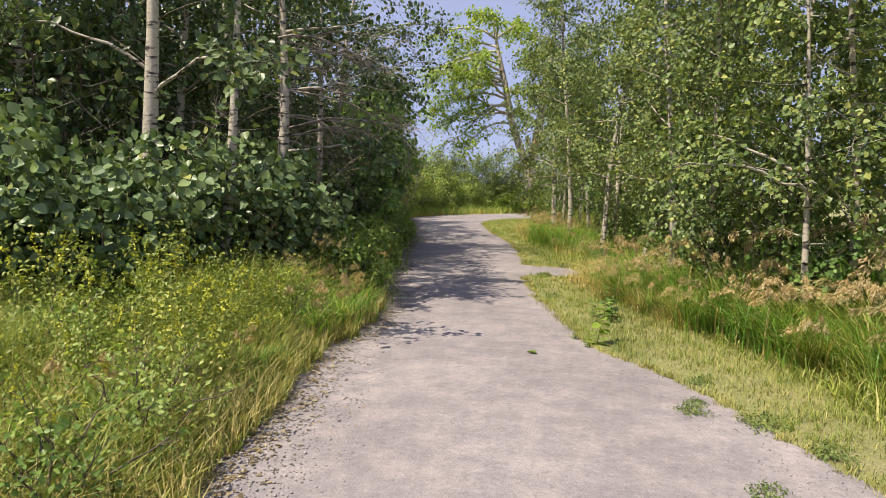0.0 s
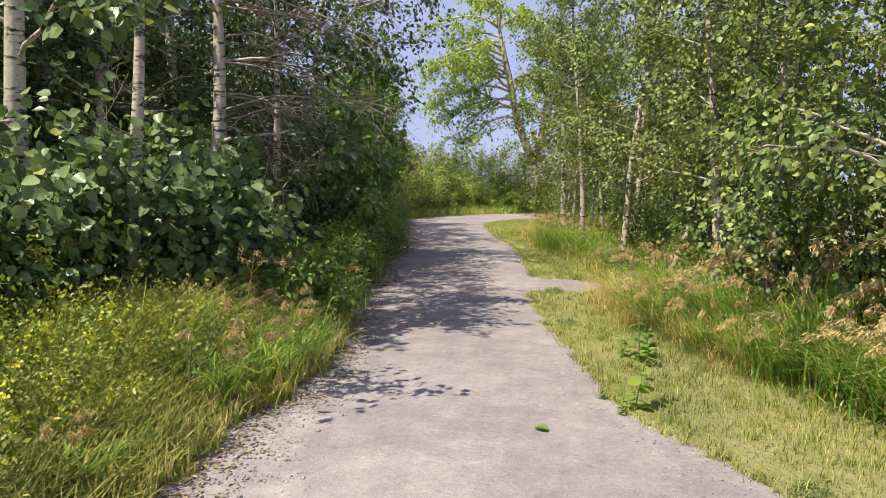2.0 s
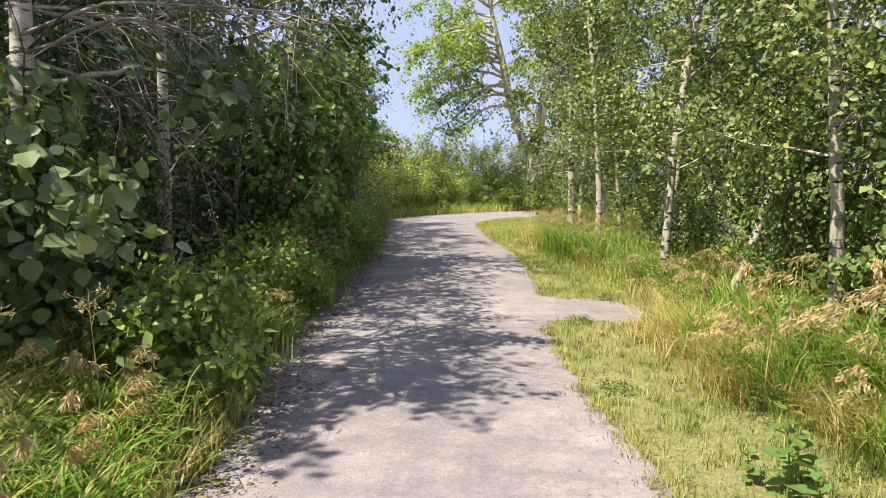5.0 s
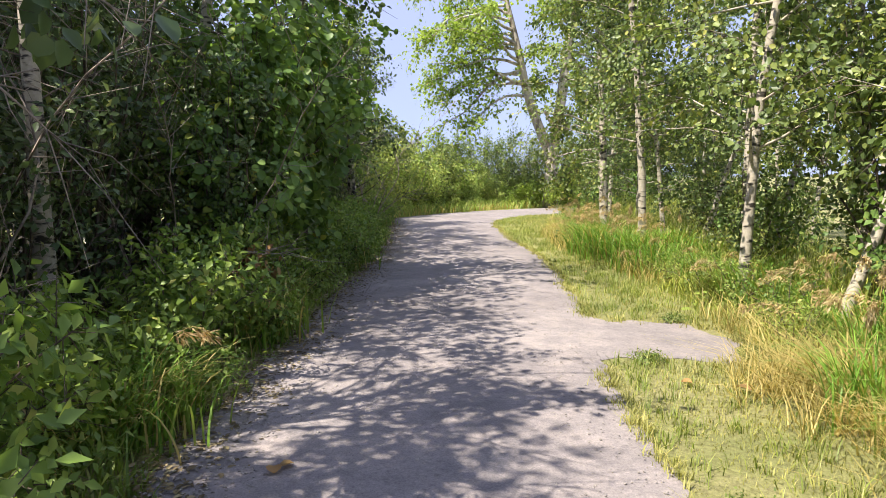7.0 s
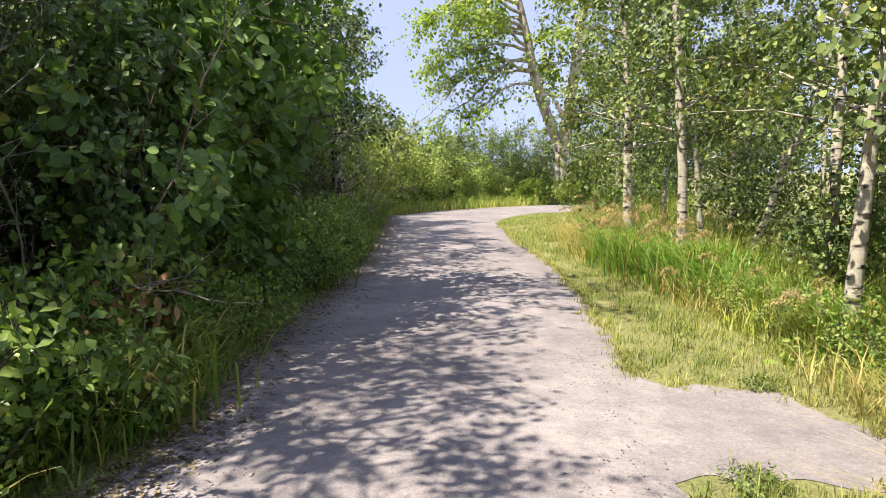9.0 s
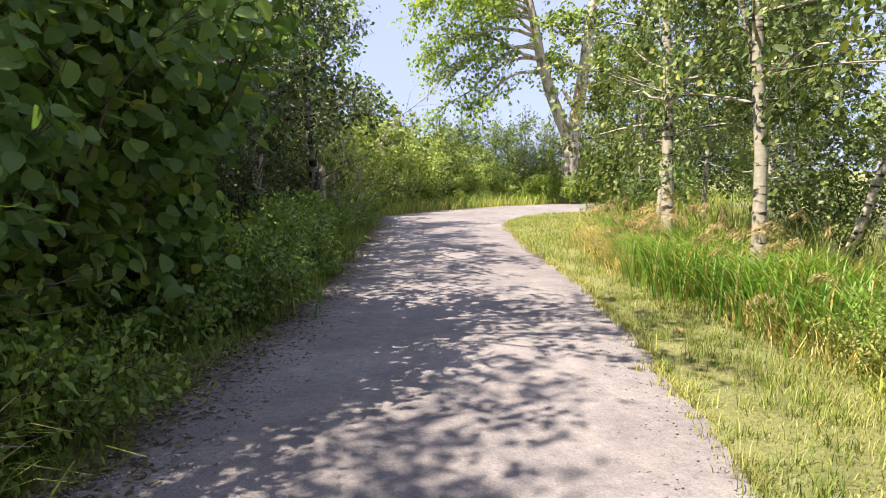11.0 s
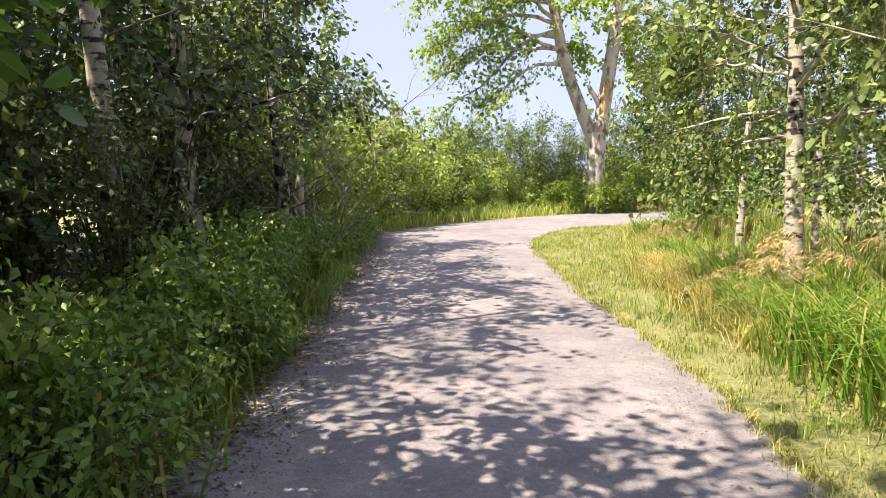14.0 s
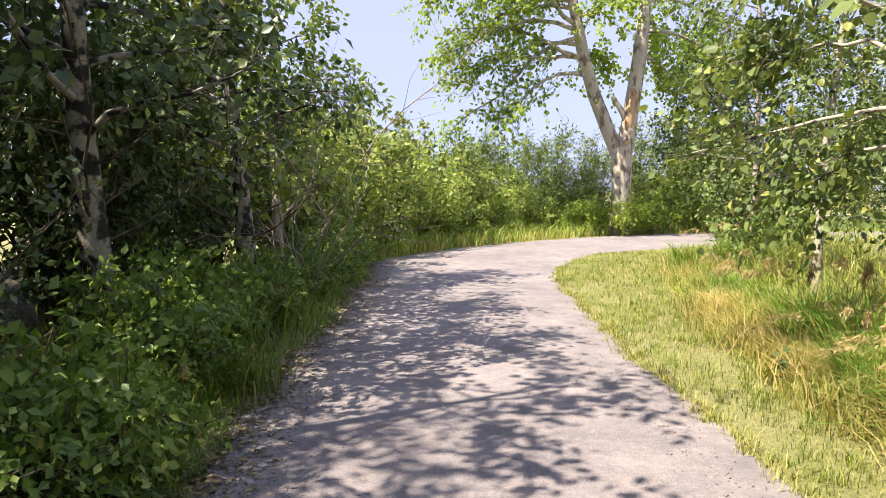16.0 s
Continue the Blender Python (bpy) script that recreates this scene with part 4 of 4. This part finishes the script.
# ---------------------------------------------------------------- tussocks and weeds
def tussock(label, seed, height, count, plumes, blade_mat, group, lean=(0.0, 0.0)):
    """A tuft of arching blades with nodding seed heads."""
    rng = np.random.default_rng(seed)
    root = thing("grass_tussock", label, "grass", group)
    a = rng.uniform(0, 6.28, count)
    ln = height * rng.uniform(0.5, 1.1, count)
    out = np.stack([np.cos(a), np.sin(a), 0 * a], 1) * (ln * rng.uniform(0.25, 0.85, count))[:, None]
    out[:, 0] += lean[0] * ln
    out[:, 1] += lean[1] * ln
    base = np.stack([rng.normal(0, 0.0007 * count + 0.02, count), rng.normal(0, 0.0007 * count + 0.02, count), np.zeros(count)], 1)
    k = np.linspace(0, 1, 6)
    lines = base[:, None] + out[:, None] * (k**1.6)[None, :, None]
    lines[..., 2] += ln[:, None] * (k[None] * 1.15 - 0.5 * k[None] ** 3)
    side = unit(np.cross(out, (0, 0, 1.0)))[:, None] * (0.006 * (1 - k**2) + 0.0006)[None, :, None]
    V = np.stack([lines - side, lines + side], 2).reshape(-1, 3)
    j = np.arange(5) * 2
    F = (np.stack([j, j + 1, j + 3, j + 2], 1)[None] + (np.arange(count) * 12)[:, None, None]).reshape(-1, 4)
    cut = int(count * 0.84)
    tagged(part("blade_tuft", mesh_of("blade_tuft", V[: cut * 12], [F[: cut * 5]], blade_mat), root), kind="stuff")
    tagged(part("dry_blade_tuft", mesh_of("dry_blade_tuft", V[cut * 12 :], [F[: (count - cut) * 5]], BLADE_DRY), root, "withered straw-coloured blades"), kind="stuff")
    for i in range(plumes):
        a = rng.uniform(0, 6.28)
        h = height * rng.uniform(1.0, 1.45)
        d = np.array([math.cos(a) * 0.45 + lean[0] * 1.2, math.sin(a) * 0.45 + lean[1] * 1.2]) * h * rng.uniform(0.5, 1.0)
        k = np.linspace(0, 1, 7)[:, None]
        line = np.concatenate([d[None] * k**1.8, h * (1.15 * k - 0.42 * k**5)], 1)
        stalk = part("stalk", tube("stalk", line, np.linspace(0.0028, 0.0012, 7), 4, BLADE_DRY), root)
        m = 90
        t = 0.68 + 0.32 * rng.random(m) ** 0.8
        P = along(line, t) + rng.normal(0, 0.011, (m, 3)) + np.array([0, 0, -0.04]) * rng.random((m, 1))
        H = unit(line[-1] - line[-2]) * 0.8 + rng.normal(0, 0.45, (m, 3)) + np.array([0, 0, -0.35])
        tagged(part("seed_head", leaves("seed_head", P, H, 0.042 * rng.uniform(0.6, 1.3, m), "narrow", SEED, rng), stalk, "tan nodding seed head"), kind="stuff")
    return root


rt = np.random.default_rng(77)
TAN = "leaning grass tussock with tan nodding seed heads"
LUSH = "lush bright green grass tussock spilling over the verge"
tan = [tussock(TAN, 201, 0.75, 150, 5, BLADE_LUSH, "seeding tussocks", (-0.35, -0.1)), tussock(TAN, 202, 0.62, 140, 6, BLADE_GREEN, "seeding tussocks", (-0.4, -0.15)), tussock(TAN, 203, 0.85, 150, 6, BLADE_LUSH, "seeding tussocks", (-0.3, 0.1))]
plant(tan, [(3.4, 8.2, 1, 0), (3.7, 9.0, 1, 20), (3.3, 9.7, 1, 10), (4.2, 8.0, 1.1, -20), (4.5, 8.7, 1.2, 5), (3.9, 7.3, 1, 0), (3.0, 10.7, 1, -10), (2.9, 11.5, 1, 15), (2.75, 12.3, 0.9, 0), (2.6, 10.0, 0.8, 30), (4.9, 7.8, 1.25, 8),
            (2.9, 13.4, 0.9, 0), (3.0, 14.4, 0.8, 10), (2.7, 16.0, 0.8, 0), (2.5, 20.7, 1, 0), (2.3, 21.4, 1, -15), (2.2, 22.2, 1, 10), (2.0, 22.9, 1, 0), (2.5, 21.9, 1.2, 20), (2.7, 20.2, 1.2, 0), (1.9, 23.6, 0.9, 0),
            (2.1, 25.2, 0.9, 20), (2.3, 27.2, 0.9, 0), (1.95, 21.6, 0.7, 0), (3.0, 19.2, 1.1, 0), (3.5, 7.6, 0.9, 15), (4.1, 6.6, 1.0, 0), (4.5, 7.2, 1.1, 0), (2.6, 23.0, 1.1, 0), (2.7, 28.5, 1.0, 0), (2.35, 10.9, 0.8, 0), (2.3, 11.6, 0.85, 20), (2.25, 12.3, 0.8, -15), (2.5, 11.2, 0.9, 5), (2.9, 9.6, 0.8, 0), (3.2, 8.7, 0.85, 0), (3.0, 9.1, 0.7, 25), (2.2, 18.0, 0.6, 0), (1.75, 22.3, 0.7, 0), (1.8, 21.7, 0.75, 0), (4.2, 9.6, 1.45, 0), (4.7, 9.2, 1.6, 15), (5.1, 9.8, 1.7, -10), (4.5, 8.2, 1.4, 0), (5.4, 9.0, 1.7, 10), (5.0, 8.4, 1.55, 25), (3.8, 8.6, 1.3, 0), (3.6, 9.9, 1.3, 10), (3.3, 10.6, 1.2, 0), (5.8, 9.6, 1.8, 5), (3.1, 11.3, 1.1, 20)], rt)
left_tan = tussock(TAN, 204, 0.55, 180, 4, BLADE_LUSH, "seeding tussocks by the meadow", (0.25, -0.1))
plant([left_tan], [(-1.35, 8.4, 1, 0), (-1.25, 8.9, 0.9, 30), (-1.5, 7.9, 1, -20), (-1.35, 9.4, 0.9, 10), (-2.0, 8.8, 1.1, 0), (-1.6, 6.4, 0.8, 40), (-2.2, 5.2, 0.9, 0), (-1.7, 10.0, 0.9, 0), (-2.0, 9.5, 1.1, 20), (-1.55, 9.8, 1.0, -10), (-2.3, 10.2, 1.1, 0), (-1.6, 10.5, 0.9, 15), (-1.9, 10.9, 1.0, 0), (-2.5, 9.3, 1.1, 40), (-2.15, 8.3, 1.0, 0), (-1.75, 9.0, 1.0, 25)], rt)
SHADY = "arching green grass tussock in the shade of the wood"
shady = [tussock(SHADY, 205, 0.55, 170, 0, BLADE_SHADE, "shaded tussocks", (0.3, -0.15)), tussock(SHADY, 206, 0.45, 160, 1, BLADE_LUSH, "shaded tussocks", (0.25, -0.05))]
plant(shady, [(float(left_x(y)) - rt.uniform(0.25, 1.3), y + rt.uniform(-0.2, 0.2)) for y in np.arange(8.6, 15.2, 0.24)] + [(float(left_x(y)) - rt.uniform(0.3, 0.9), y) for y in np.arange(18.4, 29, 0.45)], rt, 0.8, 1.25)
lush = [tussock(LUSH, 211, 0.72, 300, 0, BLADE_LUSH, "lush tussocks", (-0.25, -0.15)), tussock(LUSH, 212, 0.62, 280, 1, BLADE_LUSH, "lush tussocks", (-0.3, 0.0))]
plant(lush, [(2.5, 18.3, 1.2, 0), (2.35, 19.0, 1.2, 15), (2.1, 19.6, 1.15, 0), (2.65, 17.6, 1.1, -20), (2.0, 20.3, 1.15, 0), (2.8, 18.8, 1.3, 0), (1.95, 20.9, 1.0, 0), (2.45, 20.0, 1.2, 10), (3.1, 9.3, 1, 0), (3.3, 10.3, 1, 0), (3.0, 11.0, 1, 0),
             (3.6, 8.6, 1.1, 0), (2.3, 24.4, 0.9, 0), (2.2, 26.2, 0.9, 0), (2.4, 29.6, 1, 0), (3.2, 16.4, 1, 0), (3.0, 15.6, 1, 0), (2.9, 17.0, 1, 0), (2.0, 22.5, 0.7, 0), (3.2, 12.8, 1, 0), (3.6, 7.9, 1, 0), (4.0, 7.0, 1, 0)], rt)


def stalk_plant(label, name, seed, height, pairs, size, leaf_mat, shape="round", group=""):
    """An upright stem with pairs of leaves that grow smaller towards the top."""
    rng = np.random.default_rng(seed)
    root = thing(name, label, "plant", group)
    line = wander((0, 0, -0.02), (0.01, 0, height / 6), 6, rng, 0.06)
    part("stem", tube("stem", line, np.linspace(0.006, 0.002, 7), 6, leaf_mat), root)
    t = np.repeat(np.linspace(0.06, 1, pairs), 2)
    a = np.repeat(np.arange(pairs) * 1.57 + 0.4, 2) + np.tile([0, math.pi], pairs) + rng.normal(0, 0.25, 2 * pairs)
    H = np.stack([np.cos(a), np.sin(a), rng.uniform(-0.25, 0.35, len(a))], 1)
    P = along(line, t) + H * 0.015
    for i in range(len(t)):
        part("leaf", leaves("leaf", P[i : i + 1], H[i : i + 1], size * (1.15 - 0.55 * t[i]) * rng.uniform(0.85, 1.15), shape, leaf_mat, rng, 0.2, 1.6), root)
    return root


p1 = stalk_plant("bright green nettle plant growing at the gravel edge", "nettle_plant", 221, 0.46, 9, 0.11, LEAF_BRIGHT, "hazel")
p1.matrix_basis = pose(1.57, 8.3, 0)
p2 = stalk_plant("dark green nettle plant beside the verge", "nettle_plant", 222, 0.42, 8, 0.12, LEAF_HAZEL, "hazel")
p2.matrix_basis = pose(1.86, 9.65, 0)
for i, (x, y, s) in enumerate([(1.45, 8.12, 0.3), (1.95, 9.5, 0.6), (1.75, 9.8, 0.55), (1.36, 8.45, 0.28), (2.02, 9.85, 0.7)]):
    c = copy_thing(p2, pose(x, y, 0, 0, 8 * (i - 2), 50 * i))
    c.scale = (s, s, s)
p3 = stalk_plant("small dark green dock plant in mown grass", "dock_plant", 223, 0.26, 5, 0.12, LEAF_DARK, "oval")
p3.matrix_basis = pose(1.3, 22.6, 0)
p4 = stalk_plant("tall goldenrod stem with narrow drooping leaves", "goldenrod", 224, 0.85, 22, 0.13, LEAF_BRIGHT, "narrow", "goldenrods")
plant([p4], [(-1.75, 12.0, 0.8), (-1.9, 11.7, 0.9), (-2.1, 11.5, 0.9)], rt)


def clover(label, seed, height, stems):
    """A loose upright weed with small yellow flower spikes."""
    rng = np.random.default_rng(seed)
    root = thing("yellow_clover", label, "weed", "yellow clovers")
    lines = []
    for i in range(stems):
        a = i * 2.4 + rng.uniform(-0.4, 0.4)
        d = np.array([math.cos(a) * rng.uniform(0.2, 0.55), math.sin(a) * rng.uniform(0.2, 0.55), 1.0])
        line = wander((0, 0, -0.02), d * height * rng.uniform(0.7, 1.1) / 7, 6, rng, 0.09)
        part("stem", tube("stem", line, np.linspace(0.004, 0.0012, 7), 4, BLADE_GREEN), root)
        lines.append(line)
        m = 26
        P = along(line, rng.uniform(0.8, 1.0, m)) + rng.normal(0, 0.01, (m, 3))
        tagged(part("flower_spike", leaves("flower_spike", P, rng.normal(0, 1, (m, 3)), 0.024, "lance", PETAL, rng), root), "small yellow flower spike", kind="stuff")
    foliage(root, lines, rng, 12, 9, 0.14, 0.032, "lance", BLADE_GREEN, BLADE_GREEN, 0.1, 0.15)
    return root


CLOVER = "loose green weed with small yellow flower spikes"
clovers = [clover(CLOVER, 231, 0.85, 9), clover(CLOVER, 232, 0.65, 8)]
plant(clovers, [(-2.2, 5.5), (-2.6, 6.1), (-2.0, 6.4), (-3.0, 5.2), (-2.4, 7.1), (-3.1, 6.6), (-2.7, 7.7), (-3.4, 7.2), (-1.9, 7.4), (-3.7, 6.0), (-2.9, 8.1), (-2.0, 4.7), (-2.5, 4.4), (-3.2, 4.6), (-1.7, 5.9), (-1.75, 6.9), (-2.3, 8.2), (-1.8, 8.0), (-4.0, 7.0), (-3.9, 5.2), (-2.8, 3.9), (-2.3, 7.6, 1.5), (-2.7, 7.2, 1.45), (-3.2, 7.7, 1.6), (-2.9, 8.5, 1.5), (-2.2, 6.9, 1.3), (-3.5, 6.7, 1.5), (-2.0, 8.5, 1.3), (-2.6, 6.6, 1.35)], rt)
soft = [shrub("low leafy herb among the meadow grass", 241, 0.6, 0.4, 8, LEAF_YELLOW, 0.04, 11, 11, "lance", "meadow herbs", "herb_clump", 0.1, 0.18),
        shrub("low dark leafy herb among the meadow grass", 242, 0.55, 0.35, 8, LEAF_WEED, 0.038, 10, 10, "lance", "meadow herbs", "herb_clump", 0.1, 0.16)]
plant(soft, [(-1.6 - rt.uniform(0, 2.8), y) for y in np.arange(3.6, 9.4, 0.17)] + [(float(verge_x(y)) + rt.uniform(0.1, 0.7), y) for y in np.arange(11.5, 17.2, 0.8)], rt, 0.6, 1.2)
tufts = [shrub("small flat green weed tuft on the gravel", 251, 0.07, 0.2, 14, LEAF_WILLOW, 0.035, 9, 9, "oval", "gravel weeds", "weed_tuft", 0.05, 0.07)]
plant(tufts, [(1.95, 6.2, 0.55), (2.06, 6.42, 0.4), (1.98, 4.85, 0.55), (2.25, 7.0, 0.45), (2.62, 5.5, 0.6), (1.35, 11.2, 0.6), (1.9, 14.9, 0.6), (1.4, 13.5, 0.6), (2.2, 13.6, 0.7), (2.4, 6.0, 0.7)], rt)


# ---------------------------------------------------------------- litter
def dry_leaf(name, label, x, y, size, mat, turn):
    rng = np.random.default_rng(int(x * 100 + 1000 + y * 10))
    me = leaves(name, np.array([(0, -size / 2, 0.02)]), np.array([(0.0, 1.0, 0.12)]), size, "hazel", mat, rng, 0.5, 4.0)
    ob = tagged(new(name, me), label, "leaf")
    ob.matrix_basis = pose(x, y, 0.012, 0, 0, turn)


dry_leaf("fallen_leaf", "curled green-brown leaf lying on the gravel", 0.85, 7.7, 0.1, LEAF_WILLOW, 70)
dry_leaf("fallen_leaf", "dry tan leaf lying on shaded gravel", -0.7, 11.42, 0.085, DEAD_LEAF, 20)
dry_leaf("fallen_leaf", "second dry tan leaf lying on shaded gravel", -0.66, 11.47, 0.07, DEAD_LEAF, 130)
dry_leaf("fallen_leaf", "red-brown fallen leaf in the mown grass", 1.82, 12.8, 0.1, DEAD_LEAF, 40)
dry_leaf("fallen_leaf", "small brown fallen leaf in the mown grass", 1.5, 12.9, 0.07, DEAD_LEAF, 80)
dry_leaf("fallen_leaf", "brown fallen leaf in the mown verge", 1.45, 18.05, 0.08, DEAD_LEAF, 10)

rl = np.random.default_rng(91)


def edge_points(n, y0, y1, width):
    y = rl.uniform(y0, y1, n)
    return np.stack([left_x(y) + np.abs(rl.normal(0, width, n)) - 0.12, y], 1)


xy = edge_points(9500, 3.5, 31, 0.2)
P = np.concatenate([xy, np.full((len(xy), 1), 0.02)], 1)
H = np.concatenate([rl.normal(0, 1, (len(xy), 2)), rl.normal(0, 0.12, (len(xy), 1))], 1)
tagged(new("leaf_litter", leaves("leaf_litter", P, H, rl.uniform(0.015, 0.055, len(P)), "oval", LITTER, rl, 0.3, 3.0)), "dry brown leaf litter along the gravel edge", "litter", "", "stuff")


def stones(name, xy, size, label):
    """Loose stones: squashed, uneven six-sided lumps in one object of stuff."""
    n = len(xy)
    ico = np.array([(0, 0, 1), (0.9, 0, 0.2), (0.28, 0.86, 0.2), (-0.73, 0.53, 0.2), (-0.73, -0.53, 0.2), (0.28, -0.86, 0.2), (0, 0, -0.4)])
    tri = np.array([(0, 1, 2), (0, 2, 3), (0, 3, 4), (0, 4, 5), (0, 5, 1), (6, 2, 1), (6, 3, 2), (6, 4, 3), (6, 5, 4), (6, 1, 5)])
    V = ico[None] * rl.uniform(0.6, 1.3, (n, 7, 1)) * (size[:, None, None] * np.array([1, 1, 0.6]))
    V = V + np.concatenate([xy, np.full((n, 1), 0.018)], 1)[:, None]
    F = (tri[None] + (np.arange(n) * 7)[:, None, None]).reshape(-1, 3)
    return tagged(new(name, mesh_of(name, V.reshape(-1, 3), [F], PEBBLE)), label, "stones", "", "stuff")


xy = edge_points(12000, 3.5, 30, 0.5)
stones("loose_stones", xy, rl.uniform(0.004, 0.013, len(xy)) * np.where(rl.random(len(xy)) < 0.06, 1.7, 1), "loose grey stones scattered on the path edge")
y = rl.uniform(4, 30, 22000)
xy = np.stack([left_x(y) + (right_x(y) - left_x(y)) * rl.random(22000) ** 1.3, y], 1)
stones("path_grit", xy, rl.uniform(0.003, 0.009, 22000), "scattered grit on the gravel path")


# ---------------------------------------------------------------- single stalks
def dry_stalk(seed, height, arms):
    """A dead upright stalk whose top branches into brown seed tufts."""
    rng = np.random.default_rng(seed)
    root = thing("dried_stalk", "tall dried brown weed stalk with seed tufts", "weed", "dried stalks")
    line = wander((0, 0, -0.02), (0.01, 0, height / 7), 7, rng, 0.04)
    part("stem", tube("stem", line, np.linspace(0.005, 0.002, 8), 5, BLADE_DRY), root)
    for i in range(arms):
        a = i * 2.4
        d = np.array([math.cos(a), math.sin(a), 0.7]) * 0.035
        arm = wander(along(line, np.array([0.8 + 0.18 * i / arms]))[0], d, 3, rng, 0.15)
        part("side_stem", tube("side_stem", arm, [0.002, 0.0015, 0.0012, 0.001], 4, BLADE_DRY), root)
        P = np.repeat(arm[-1:], 14, 0) + rng.normal(0, 0.012, (14, 3))
        part("seed_tuft", leaves("seed_tuft", P, rng.normal(0, 1, (14, 3)), 0.03, "narrow", SEED, rng), root, "tan seed tuft")
    return root


plant([dry_stalk(261, 1.05, 8)], [(-1.65, 8.9, 1.0), (-1.75, 8.1, 0.85), (-1.45, 9.6, 0.9), (-2.3, 9.4, 1.05), (-1.7, 10.6, 0.9)], rt)
p5 = stalk_plant("low weed with yellowing leaves beside the verge", "yellow_weed", 225, 0.2, 5, 0.12, LEAF_YELLOW, "oval")
p5.matrix_basis = pose(2.25, 15.5, 0)


def bare_bush(label, seed, height, spread, stems):
    """A dead shrub: crooked grey stems that fork into fine bare twigs."""
    rng = np.random.default_rng(seed)
    root = thing("dead_shrub", label, "shrub", "dead shrubs")
    for i in range(stems):
        a = i * 2.4 + rng.uniform(-0.4, 0.4)
        d = np.array([math.cos(a) * spread, math.sin(a) * spread, height * rng.uniform(0.5, 1.1)])
        line = wander((0, 0, -0.03), d / 9, 9, rng, 0.2)
        part("stem", tube("stem", line, np.linspace(0.012, 0.003, 10), 5, BARK_TWIG), root)
        m = 26
        S = along(line, rng.uniform(0.25, 1, m))
        D = unit(unit(line[-1] - line[0]) + rng.normal(0, 0.7, (m, 3)))
        ln = rng.uniform(0.2, 0.7, (m, 1))
        mid = S + D * ln * 0.5 + rng.normal(0, 0.03, (m, 3))
        end = S + D * ln + rng.normal(0, 0.06, (m, 3))
        tagged(part("bare_twig_growth", tubes("bare_twigs", np.stack([S, mid, end], 1), np.tile([0.0035, 0.0025, 0.001], (m, 1)), 3, BARK_TWIG), root), kind="stuff")
    return root


dead = [bare_bush("tangled grey dead shrub among dark leaves", 271, 3.4, 0.9, 9)]
plant(dead, [(-2.95, 11.9, 1.0, 0), (-2.9, 14.4, 0.95, 80), (-3.2, 25.8, 1.25, 0), (-3.3, 10.2, 1.0, 200)], rt)
wither = shrub("withered spray of tan dead leaves among dark shrubs", 281, 0.8, 0.16, 4, DEAD_LEAF, 0.085, 7, 5, "oval", name="withered_sapling", low=0.72, twig_len=0.14, bark=BARK_TWIG)
wither.matrix_basis = pose(-1.98, 14.35, 0)
